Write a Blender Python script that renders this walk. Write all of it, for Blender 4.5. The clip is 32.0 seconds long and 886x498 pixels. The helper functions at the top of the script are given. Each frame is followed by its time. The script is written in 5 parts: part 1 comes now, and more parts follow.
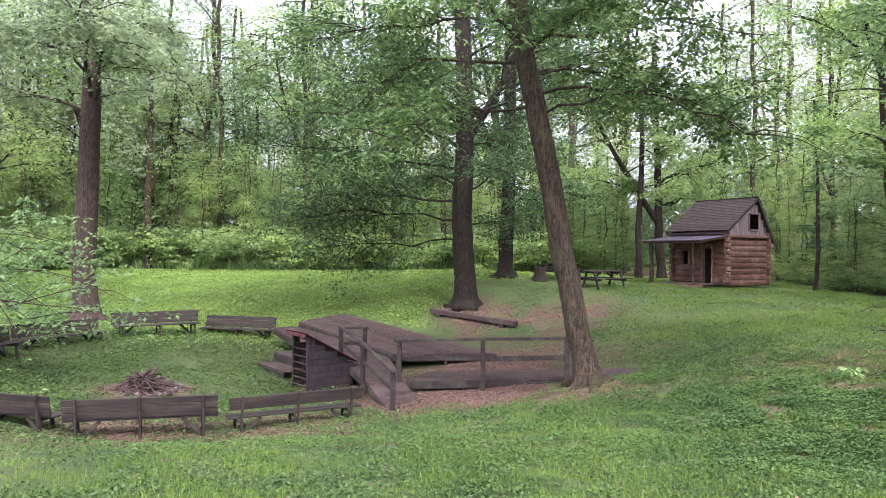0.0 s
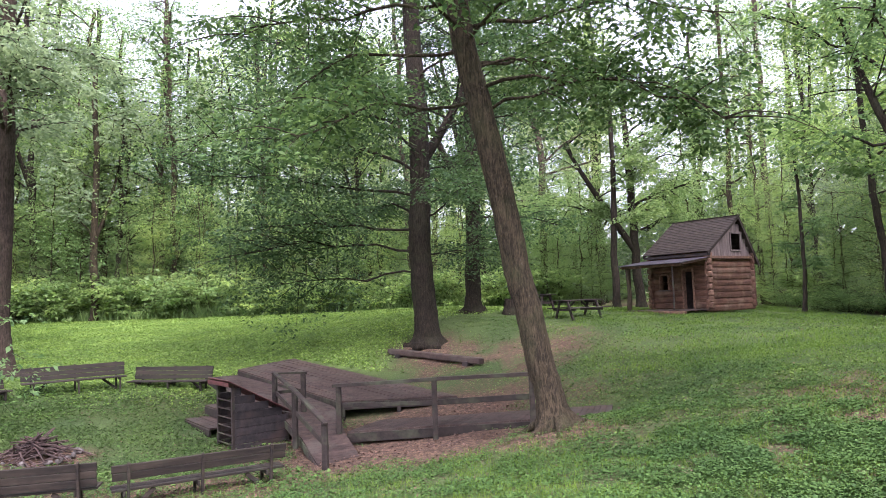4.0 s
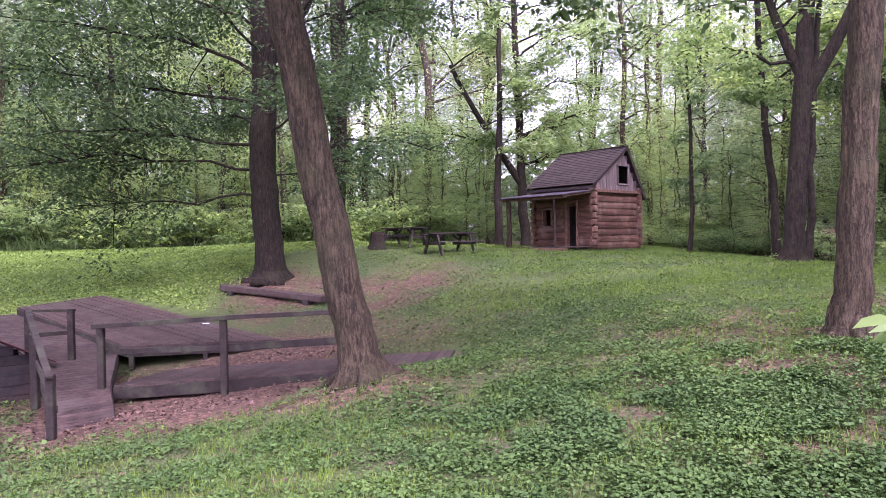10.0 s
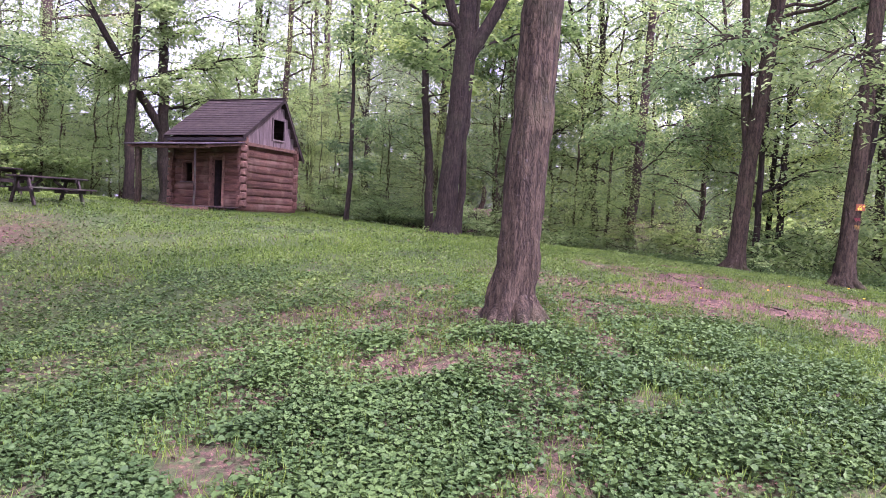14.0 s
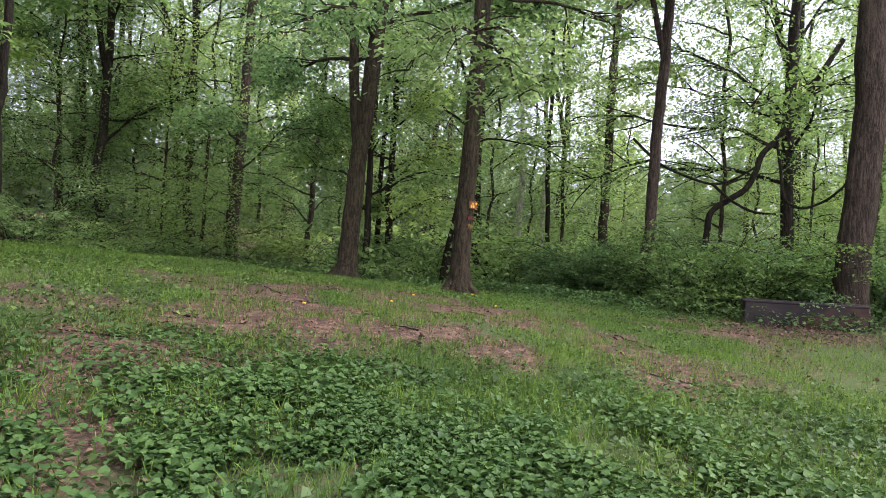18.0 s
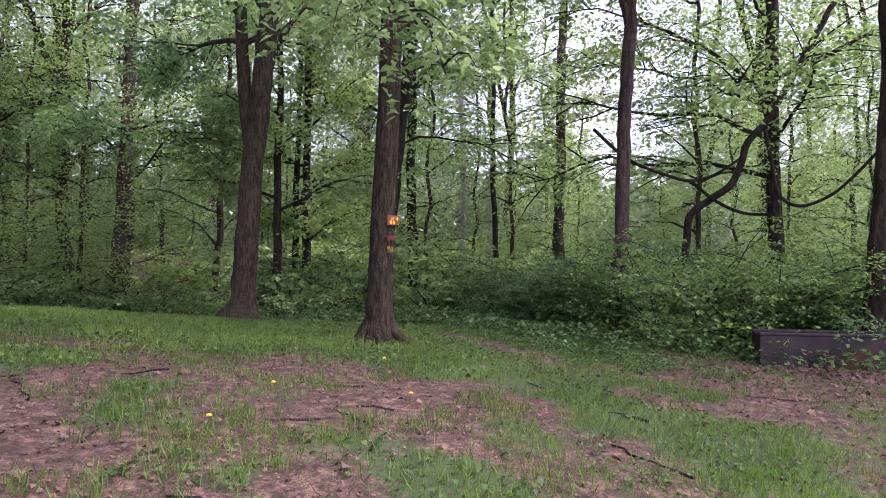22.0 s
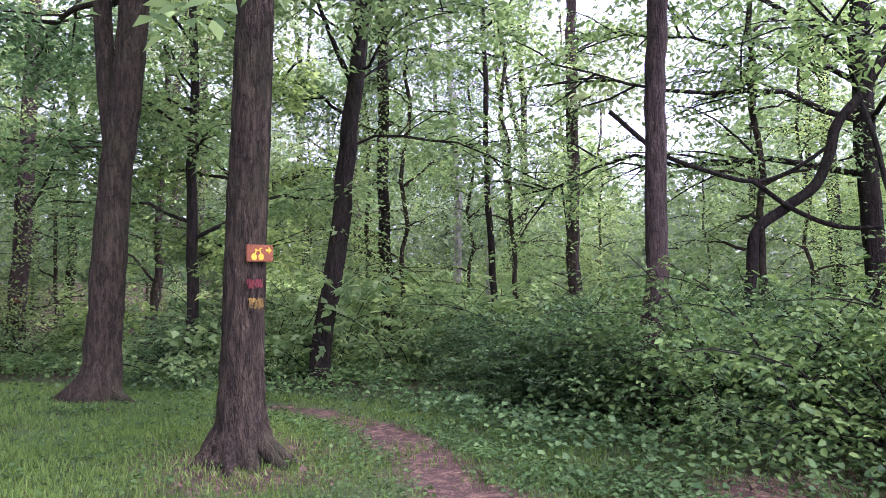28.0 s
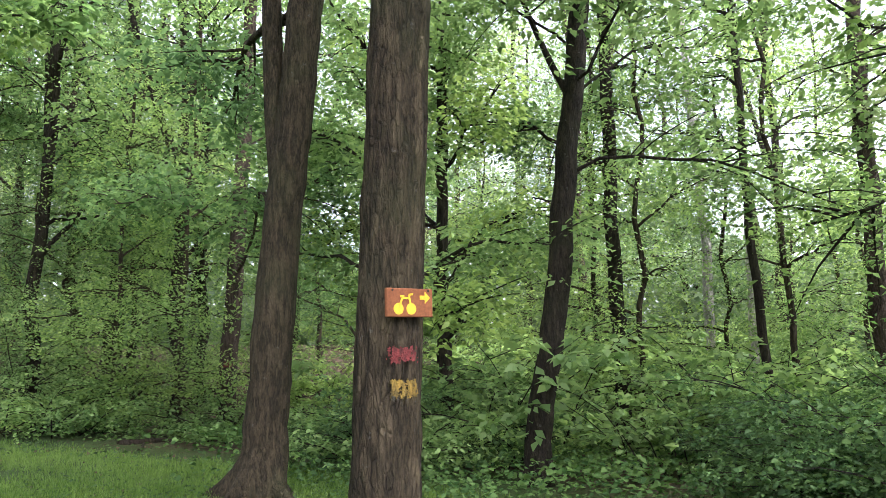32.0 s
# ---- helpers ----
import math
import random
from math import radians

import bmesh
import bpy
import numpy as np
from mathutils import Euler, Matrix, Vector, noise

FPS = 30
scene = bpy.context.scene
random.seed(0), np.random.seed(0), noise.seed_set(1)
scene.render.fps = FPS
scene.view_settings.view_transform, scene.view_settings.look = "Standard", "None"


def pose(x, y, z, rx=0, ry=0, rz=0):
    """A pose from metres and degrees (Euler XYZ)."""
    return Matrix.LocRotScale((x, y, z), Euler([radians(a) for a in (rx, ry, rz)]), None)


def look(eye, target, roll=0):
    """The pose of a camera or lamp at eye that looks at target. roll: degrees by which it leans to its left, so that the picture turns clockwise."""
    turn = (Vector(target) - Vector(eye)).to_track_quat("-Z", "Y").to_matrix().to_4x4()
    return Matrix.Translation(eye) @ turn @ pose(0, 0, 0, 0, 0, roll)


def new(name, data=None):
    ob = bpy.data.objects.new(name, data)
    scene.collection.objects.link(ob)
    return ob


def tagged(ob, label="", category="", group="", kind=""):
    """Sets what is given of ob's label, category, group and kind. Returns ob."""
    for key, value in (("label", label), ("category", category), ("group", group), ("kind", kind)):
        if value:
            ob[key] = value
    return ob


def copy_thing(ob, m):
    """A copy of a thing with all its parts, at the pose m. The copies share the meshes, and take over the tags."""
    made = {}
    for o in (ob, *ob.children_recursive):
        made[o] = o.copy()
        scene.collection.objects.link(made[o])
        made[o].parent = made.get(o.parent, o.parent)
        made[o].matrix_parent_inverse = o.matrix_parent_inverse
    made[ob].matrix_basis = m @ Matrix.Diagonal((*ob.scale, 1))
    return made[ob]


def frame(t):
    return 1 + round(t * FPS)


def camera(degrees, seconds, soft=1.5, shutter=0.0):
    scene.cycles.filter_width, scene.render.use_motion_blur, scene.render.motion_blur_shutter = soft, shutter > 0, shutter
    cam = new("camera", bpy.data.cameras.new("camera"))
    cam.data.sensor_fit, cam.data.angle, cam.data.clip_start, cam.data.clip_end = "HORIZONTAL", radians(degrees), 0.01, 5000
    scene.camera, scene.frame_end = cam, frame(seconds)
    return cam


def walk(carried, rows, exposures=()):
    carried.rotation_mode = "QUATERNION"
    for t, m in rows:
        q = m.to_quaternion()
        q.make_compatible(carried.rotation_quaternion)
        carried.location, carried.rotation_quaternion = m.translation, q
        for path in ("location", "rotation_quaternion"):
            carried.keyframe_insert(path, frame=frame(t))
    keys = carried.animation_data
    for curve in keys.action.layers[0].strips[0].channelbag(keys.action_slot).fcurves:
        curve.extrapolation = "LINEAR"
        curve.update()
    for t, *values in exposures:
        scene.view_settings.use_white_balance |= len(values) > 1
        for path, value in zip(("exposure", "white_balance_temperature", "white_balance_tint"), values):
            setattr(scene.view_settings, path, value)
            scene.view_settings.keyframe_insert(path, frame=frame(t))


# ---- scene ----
cam = camera(64.7, 32.0, 0.6)
PATH = [
    (0, (1.097, 1.263, 1.372), (0.490, 11.240, 1.460), 0.33),
    (0.5, (1.195, 1.625, 1.271), (0.720, 11.610, 1.430), 1.46),
    (1, (1.312, 1.902, 1.287), (0.870, 11.870, 1.960), -1.43),
    (1.5, (1.374, 2.198, 1.223), (1.530, 12.170, 1.910), -1.69),
    (2, (1.442, 2.532, 1.168), (1.570, 12.510, 1.870), -1.84),
    (2.5, (1.581, 2.844, 1.086), (1.660, 12.810, 1.900), -2.85),
    (4.5, (1.903, 4.062, 0.967), (1.040, 14.000, 1.640), -0.71),
    (5, (1.963, 4.345, 0.961), (-0.210, 14.080, 1.640), 0.60),
    (5.5, (2.114, 4.620, 0.932), (-1.040, 14.090, 1.570), 1.06),
    (6, (2.242, 4.908, 0.857), (-0.940, 14.370, 1.480), 1.09),
    (6.5, (2.373, 5.135, 0.846), (-0.970, 14.540, 1.430), 1.18),
    (7, (2.546, 5.371, 0.823), (-1.200, 14.630, 1.290), 0.10),
    (7.5, (2.761, 5.643, 0.715), (0.120, 15.290, 0.600), -2.11),
    (8, (3.048, 5.927, 0.685), (1.800, 15.850, 0.400), -1.54),
    (8.5, (3.242, 6.189, 0.672), (2.230, 16.130, 0.380), -1.12),
    (9, (3.399, 6.461, 0.615), (4.140, 16.420, 1.080), -0.81),
    (9.5, (3.503, 6.768, 0.546), (4.480, 16.710, 1.060), -0.91),
    (10, (3.591, 7.158, 0.446), (4.540, 17.110, 0.340), -1.06),
    (10.5, (3.685, 7.471, 0.429), (5.290, 17.340, 0.300), -0.85),
    (11, (3.766, 7.782, 0.389), (5.720, 17.590, 0.270), -0.56),
    (11.5, (3.885, 8.138, 0.332), (6.020, 17.900, 0.070), -0.29),
    (12, (4.080, 8.475, 0.312), (7.050, 18.010, -0.240), 0.82),
    (12.5, (4.308, 8.794, 0.272), (7.260, 18.340, -0.090), 0.49),
    (13, (4.534, 9.111, 0.221), (7.970, 18.490, -0.160), 0.96),
    (13.5, (4.766, 9.432, 0.208), (9.360, 18.300, -0.220), 2.15),
    (15.5, (6.264, 10.752, -0.016), (13.018, 18.108, -0.543), 1.83),
    (16, (6.636, 10.960, -0.131), (14.236, 17.444, -0.575), 2.12),
    (16.5, (6.978, 11.216, -0.139), (14.949, 17.241, -0.552), 2.78),
    (17, (7.314, 11.472, -0.071), (15.453, 17.274, -0.369), 2.98),
    (17.5, (7.614, 11.682, -0.028), (16.334, 16.577, -0.108), 2.91),
    (18, (7.910, 11.838, -0.037), (16.830, 16.357, -0.076), 2.59),
    (18.5, (8.295, 11.970, 0.053), (17.243, 16.433, -0.054), 2.48),
    (19, (8.726, 12.122, 0.070), (17.940, 16.004, -0.101), 3.20),
    (19.5, (9.181, 12.200, 0.098), (18.536, 15.729, -0.065), 3.67),
    (20, (9.624, 12.257, 0.192), (18.973, 15.804, 0.029), 3.56),
    (20.5, (9.995, 12.417, 0.215), (19.406, 15.797, 0.206), 3.51),
    (21, (10.266, 12.553, 0.246), (19.675, 15.932, 0.451), 3.46),
    (21.5, (10.676, 12.624, 0.300), (20.049, 16.107, 0.406), -0.22),
    (22, (11.053, 12.829, 0.274), (20.265, 16.720, 0.358), -0.02),
    (22.5, (11.420, 12.959, 0.320), (20.608, 16.905, 0.417), 0.19),
    (23, (11.828, 13.054, 0.360), (21.005, 17.027, 0.393), 0.12),
    (23.5, (12.171, 13.141, 0.410), (21.345, 17.121, 0.445), 0.19),
    (24, (12.543, 13.266, 0.513), (21.704, 17.274, 0.541), 0.05),
    (24.5, (12.908, 13.285, 0.592), (22.038, 17.358, 0.819), -0.08),
    (25, (13.174, 13.371, 0.592), (22.275, 17.501, 0.917), 0.07),
    (25.5, (13.517, 13.540, 0.643), (22.596, 17.719, 0.977), 0.29),
    (27.5, (14.904, 13.498, 0.512), (23.970, 17.700, 1.000), -1.26),
    (28, (15.201, 13.515, 0.517), (24.250, 17.750, 0.930), -1.28),
    (28.5, (15.540, 13.640, 0.497), (24.570, 17.920, 0.890), -1.08),
    (29, (15.850, 13.750, 0.459), (24.510, 18.730, 0.880), -0.84),
    (29.5, (16.144, 13.894, 0.476), (23.970, 20.100, 0.980), -0.27),
    (30, (16.424, 14.097, 0.483), (24.180, 20.380, 1.020), 0.27),
    (30.5, (16.664, 14.249, 0.481), (23.770, 21.260, 1.030), 0.74),
    (31, (16.907, 14.437, 0.507), (24.000, 21.440, 1.280), 0.69),
    (31.5, (17.111, 14.672, 0.545), (24.300, 21.570, 1.440), 0.23),
    (32, (17.338, 14.811, 0.548), (24.540, 21.620, 1.900), -1.37),
]
# the clip's own exposure and white balance
EXPOSURES = [
    (0, 2.4, 5775, 37), (1, 2.35, 5625, 41), (2, 2.3, 5825, 33), (5, 2.15, 5825, 32), (6, 2.05, 6025, 21),
    (7, 2.1, 6075, 21), (8, 2.25, 5750, 38), (9, 2.44, 5600, 62), (10, 2.44, 5675, 62), (12, 2.64, 5650, 63),
    (13, 2.69, 5650, 64), (16, 2.43, 5475, 79), (17, 2.23, 5850, 41), (18, 1.85, 5925, 27), (19, 1.9, 5500, 55),
    (20, 1.95, 5275, 60), (21, 1.95, 5750, 45), (22, 1.9, 5600, 49), (23, 1.85, 5525, 35), (24, 2.05, 5575, 33),
    (25, 2.2, 5725, 27), (28, 2.48, 5300, 55), (29, 2.68, 5625, 39), (30, 2.68, 5700, 25), (31, 2.58, 5850, 21),
    (32, 2.53, 5825, 21),
]
walk(cam, [(t, look(eye, target, roll)) for t, eye, target, roll in PATH], EXPOSURES)

# ---- world, sun ----
world = bpy.data.worlds.new("overcast_sky")
scene.world = world
world.use_nodes = True
wn, wl = world.node_tree.nodes, world.node_tree.links
sky = wn.new("ShaderNodeTexSky")
sky.sky_type = "NISHITA"
sky.sun_disc = False
sky.sun_elevation, sky.sun_rotation = radians(52), radians(215)
sky.air_density, sky.dust_density, sky.ozone_density = 1.0, 3.0, 1.0
veil = wn.new("ShaderNodeHueSaturation")
veil.inputs["Saturation"].default_value = 0.25
wl.new(sky.outputs["Color"], veil.inputs["Color"])
bg = wn["Background"]
wl.new(veil.outputs["Color"], bg.inputs["Color"])
bg.inputs["Strength"].default_value = 0.15

sun_data = bpy.data.lights.new("sun", "SUN")
sun_data.energy, sun_data.angle, sun_data.color = 2.1, radians(20), (1.0, 0.96, 0.9)
sun = new("sun", sun_data)
sun.matrix_world = pose(0, 0, 40, 44, 0, 35)

# ---- materials ----
def node_mat(name):
    m = bpy.data.materials.new(name)
    m.use_nodes = True
    nt = m.node_tree
    b = nt.nodes["Principled BSDF"]
    return m, nt, b


def noise_node(nt, scale, detail=4, rough=0.6, stretch=(1, 1, 1), coords="Object"):
    tc = nt.nodes.new("ShaderNodeTexCoord")
    mp = nt.nodes.new("ShaderNodeMapping")
    mp.inputs["Scale"].default_value = stretch
    nz = nt.nodes.new("ShaderNodeTexNoise")
    nz.inputs["Scale"].default_value = scale
    nz.inputs["Detail"].default_value = detail
    nz.inputs["Roughness"].default_value = rough
    nt.links.new(tc.outputs[coords], mp.inputs["Vector"])
    nt.links.new(mp.outputs["Vector"], nz.inputs["Vector"])
    return nz.outputs["Fac"]


def ramp_node(nt, fac, stops):
    r = nt.nodes.new("ShaderNodeValToRGB")
    el = r.color_ramp.elements
    while len(el) < len(stops):
        el.new(0.5)
    for e, (p, c) in zip(el, stops):
        e.position, e.color = p, (*c, 1)
    nt.links.new(fac, r.inputs["Fac"])
    return r.outputs["Color"]


def mix_node(nt, fac, a, b, mode="MIX"):
    mx = nt.nodes.new("ShaderNodeMix")
    mx.data_type, mx.blend_type = "RGBA", mode
    for sock, val in ((mx.inputs[0], fac), (mx.inputs[6], a), (mx.inputs[7], b)):
        if isinstance(val, (int, float)):
            sock.default_value = val
        elif isinstance(val, tuple):
            sock.default_value = (*val, 1)
        else:
            nt.links.new(val, sock)
    return mx.outputs[2]


def bump_node(nt, b, height, strength, dist):
    bp = nt.nodes.new("ShaderNodeBump")
    bp.inputs["Strength"].default_value, bp.inputs["Distance"].default_value = strength, dist
    nt.links.new(height, bp.inputs["Height"])
    nt.links.new(bp.outputs["Normal"], b.inputs["Normal"])


def surface_mat(name, dark, light, scale=6, stretch=(1, 1, 1), rough=0.8, bump=0.4, dist=0.01, stain=None, metal=0.0, fine=60, per_piece=0.25):
    """Two scales of variation, a bump, and a shift of tone from piece to piece."""
    m, nt, b = node_mat(name)
    big = noise_node(nt, scale, 5, 0.65, stretch)
    small = noise_node(nt, fine, 3, 0.7, stretch)
    col = ramp_node(nt, big, [(0.3, dark), (0.7, light)])
    grit = ramp_node(nt, small, [(0.3, (0.72, 0.72, 0.72)), (0.7, (1.15, 1.15, 1.15))])
    col = mix_node(nt, 0.8, col, grit, "MULTIPLY")
    info = nt.nodes.new("ShaderNodeObjectInfo")
    tone = ramp_node(nt, info.outputs["Random"], [(0.0, (1 - per_piece,) * 3), (1.0, (1 + per_piece * 0.6,) * 3)])
    col = mix_node(nt, 1.0, col, tone, "MULTIPLY")
    if stain:
        patch = noise_node(nt, scale * 0.3, 3, 0.6)
        col = mix_node(nt, ramp_node(nt, patch, [(0.52, (0, 0, 0)), (0.68, (0.8, 0.8, 0.8))]), col, stain)
    nt.links.new(col, b.inputs["Base Color"])
    b.inputs["Roughness"].default_value, b.inputs["Metallic"].default_value = rough, metal
    b.inputs["Specular IOR Level"].default_value = 0.25
    bump_node(nt, b, mix_node(nt, 0.5, big, small), bump, dist)
    return m


def bark_mat(name, dark, light, moss=(0.05, 0.06, 0.028), amount=0.35, freq=40):
    """Bark of long plates with dark furrows between, lichen flecks and a green tinge in patches."""
    m, nt, b = node_mat(name)
    tc = nt.nodes.new("ShaderNodeTexCoord")
    wander = nt.nodes.new("ShaderNodeTexNoise")
    wander.inputs["Scale"].default_value, wander.inputs["Detail"].default_value = 5.0, 3.0
    nt.links.new(tc.outputs["Object"], wander.inputs["Vector"])
    shift = nt.nodes.new("ShaderNodeVectorMath")
    shift.operation = "MULTIPLY_ADD"
    nt.links.new(wander.outputs["Color"], shift.inputs[0])
    shift.inputs[1].default_value = (0.035, 0.035, 0.22)
    nt.links.new(tc.outputs["Object"], shift.inputs[2])
    mp = nt.nodes.new("ShaderNodeMapping")
    mp.inputs["Scale"].default_value = (1, 1, 0.24)
    nt.links.new(shift.outputs[0], mp.inputs["Vector"])
    plate = nt.nodes.new("ShaderNodeTexVoronoi")
    plate.feature = "DISTANCE_TO_EDGE"
    plate.inputs["Scale"].default_value = freq
    nt.links.new(mp.outputs["Vector"], plate.inputs["Vector"])
    plates = ramp_node(nt, plate.outputs["Distance"], [(0.0, (0.35, 0.35, 0.35)), (0.18, (1, 1, 1))])
    furrow = ramp_node(nt, noise_node(nt, freq * 0.6, 6, 0.62, (1, 1, 0.2)), [(0.43, (0, 0, 0)), (0.57, (1, 1, 1))])
    ridge = mix_node(nt, 0.45, furrow, plates)
    fine = noise_node(nt, 70, 4, 0.75, (1, 1, 0.3))
    big = noise_node(nt, 1.1, 4, 0.65)
    mid = noise_node(nt, 7, 4, 0.7, (1, 1, 0.5))
    col = mix_node(nt, ridge, dark, light)
    col = mix_node(nt, 0.8, col, ramp_node(nt, fine, [(0.3, (0.5, 0.5, 0.5)), (0.7, (1.35, 1.35, 1.35))]), "MULTIPLY")
    col = mix_node(nt, 0.8, col, ramp_node(nt, mid, [(0.35, (0.6, 0.58, 0.58)), (0.65, (1.3, 1.25, 1.2))]), "MULTIPLY")
    col = mix_node(nt, ramp_node(nt, big, [(0.5, (0, 0, 0)), (0.72, (amount,) * 3)]), col, moss)
    fleck = noise_node(nt, 13, 5, 0.7)
    col = mix_node(nt, ramp_node(nt, fleck, [(0.64, (0, 0, 0)), (0.72, (0.55, 0.55, 0.55))]), col, (0.13, 0.125, 0.105))
    nt.links.new(col, b.inputs["Base Color"])
    b.inputs["Roughness"].default_value = 0.92
    b.inputs["Specular IOR Level"].default_value = 0.15
    bump_node(nt, b, mix_node(nt, 0.3, ridge, fine), 1.0, 0.035)
    return m


def leaf_mat(name, dark, light, glow=0.4, rough=0.5, vary=0.25):
    m, nt, b = node_mat(name)
    geo = nt.nodes.new("ShaderNodeNewGeometry")
    info = nt.nodes.new("ShaderNodeObjectInfo")
    col = ramp_node(nt, geo.outputs["Random Per Island"], [(0.0, dark), (0.85, light)])
    tone = ramp_node(nt, info.outputs["Random"], [(0.0, (1 - vary, 1 - vary, 1 - vary)), (0.5, (1, 1, 1)), (1.0, (1 + vary, 1 + vary * 0.6, 1 - vary * 0.4))])
    col = mix_node(nt, 1.0, col, tone, "MULTIPLY")
    mottle = noise_node(nt, 0.5, 2)
    col = mix_node(nt, 0.6, col, ramp_node(nt, mottle, [(0.35, (0.7, 0.75, 0.75)), (0.65, (1.2, 1.15, 1.0))]), "MULTIPLY")
    nt.links.new(col, b.inputs["Base Color"])
    b.inputs["Roughness"].default_value = rough
    b.inputs["Specular IOR Level"].default_value = 0.14
    tr = nt.nodes.new("ShaderNodeBsdfTranslucent")
    nt.links.new(mix_node(nt, 1.0, col, (1.2, 1.2, 0.95), "MULTIPLY"), tr.inputs["Color"])
    mx = nt.nodes.new("ShaderNodeMixShader")
    mx.inputs[0].default_value = glow
    nt.links.new(b.outputs[0], mx.inputs[1])
    nt.links.new(tr.outputs[0], mx.inputs[2])
    nt.links.new(mx.outputs[0], nt.nodes["Material Output"].inputs["Surface"])
    return m


BARK = bark_mat("bark_brown_grey", (0.006, 0.0047, 0.003), (0.063, 0.050, 0.029), moss=(0.046, 0.052, 0.02), amount=0.5)
BARK_DARK = bark_mat("bark_dark", (0.0045, 0.0037, 0.0026), (0.033, 0.027, 0.0175), moss=(0.03, 0.034, 0.015), amount=0.45)
BARK_GREY = bark_mat("bark_grey", (0.014, 0.011, 0.008), (0.074, 0.056, 0.040), amount=0.15)
BARK_PALE = bark_mat("bark_pale", (0.22, 0.21, 0.19), (0.5, 0.48, 0.44), amount=0.1)
LEAF_MID = leaf_mat("leaf_mid_green", (0.058, 0.12, 0.046), (0.18, 0.29, 0.125), 0.62)
# darker green that puts the shade of three big crowns into their leaf colour
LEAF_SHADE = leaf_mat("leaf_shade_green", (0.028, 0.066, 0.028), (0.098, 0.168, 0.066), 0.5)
LEAF_LIGHT = leaf_mat("leaf_light_green", (0.12, 0.21, 0.07), (0.295, 0.42, 0.175), 0.64)
# pale green; on the far wood it also puts haze into the colour
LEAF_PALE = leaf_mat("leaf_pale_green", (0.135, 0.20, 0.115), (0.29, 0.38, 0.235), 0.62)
LEAF_BUSH = leaf_mat("leaf_bush", (0.036, 0.085, 0.026), (0.125, 0.21, 0.07), 0.45, 0.5)
COVER_LEAF = leaf_mat("ground_cover_leaf", (0.029, 0.066, 0.017), (0.066, 0.124, 0.032), 0.25, 0.55)
CLOVER_LEAF = leaf_mat("clover_leaf", (0.10, 0.175, 0.034), (0.20, 0.30, 0.075), 0.4, 0.5)
GRASS_BLADE = leaf_mat("grass_blade", (0.038, 0.085, 0.013), (0.125, 0.205, 0.036), 0.4, 0.55)
GRASS_LEAF = leaf_mat("small_clover_leaf", (0.03, 0.065, 0.016), (0.092, 0.152, 0.042), 0.3, 0.5)
DRY_LEAF = leaf_mat("dry_leaf", (0.045, 0.028, 0.022), (0.15, 0.096, 0.078), 0.1, 0.8)
WOOD_GREY = surface_mat("weathered_wood", (0.008, 0.006, 0.0044), (0.034, 0.025, 0.0185), 7, (1, 1, 1), stain=(0.042, 0.05, 0.026))
WOOD_BENCH = surface_mat("bench_wood", (0.008, 0.0062, 0.0044), (0.037, 0.028, 0.019), 9, (0.15, 1, 1), stain=(0.022, 0.025, 0.014))
WOOD_DECK = surface_mat("deck_wood", (0.018, 0.0115, 0.0085), (0.062, 0.041, 0.031), 5, (1, 1, 1), stain=(0.052, 0.043, 0.033))
LOG_WOOD = surface_mat("cabin_log", (0.038, 0.019, 0.012), (0.125, 0.064, 0.038), 5, (0.25, 0.25, 1.6), bump=0.7, dist=0.03, stain=(0.13, 0.09, 0.06))
LOG_DARK = surface_mat("log_end", (0.06, 0.035, 0.022), (0.19, 0.11, 0.07), 8)
GABLE_BOARD = surface_mat("gable_board", (0.055, 0.042, 0.038), (0.18, 0.145, 0.13), 5, (3, 3, 0.3))
SHINGLE = surface_mat("roof_shingle", (0.012, 0.0088, 0.007), (0.044, 0.033, 0.025), 5, (1, 1, 1), bump=0.6)
PORCH_ROOF = surface_mat("porch_roof_felt", (0.032, 0.027, 0.032), (0.08, 0.066, 0.08), 3, (1, 1, 1), rough=0.6)
RED_METAL = surface_mat("rusty_red_sheet", (0.05, 0.017, 0.015), (0.115, 0.038, 0.033), 5, (1, 1, 1), rough=0.6, stain=(0.07, 0.04, 0.03))
STONE = surface_mat("field_stone", (0.035, 0.03, 0.026), (0.12, 0.105, 0.09), 6)
CHAR = surface_mat("charred_stick", (0.014, 0.011, 0.010), (0.075, 0.047, 0.037), 9)
TIMBER_DARK = surface_mat("dark_timber", (0.009, 0.008, 0.0075), (0.032, 0.026, 0.024), 5, (1, 1, 1), stain=(0.045, 0.03, 0.022))
RUST = surface_mat("rusty_iron", (0.008, 0.0065, 0.006), (0.03, 0.022, 0.019), 4, (1, 1, 1), rough=0.7, stain=(0.075, 0.03, 0.015), metal=0.0, per_piece=0.1)
SIGN_BROWN = surface_mat("sign_brown", (0.14, 0.048, 0.018), (0.21, 0.075, 0.026), 6, per_piece=0)
SIGN_YELLOW = surface_mat("sign_yellow", (0.55, 0.32, 0.015), (0.70, 0.43, 0.03), 6, per_piece=0)
BLAZE_RED = surface_mat("blaze_red", (0.07, 0.02, 0.017), (0.20, 0.035, 0.03), 30, (1, 1, 0.4))
BLAZE_YELLOW = surface_mat("blaze_yellow", (0.06, 0.045, 0.013), (0.22, 0.14, 0.02), 30, (1, 1, 0.4))
WHITE_BIT = surface_mat("white_scrap", (0.6, 0.6, 0.58), (0.8, 0.8, 0.78), 20)


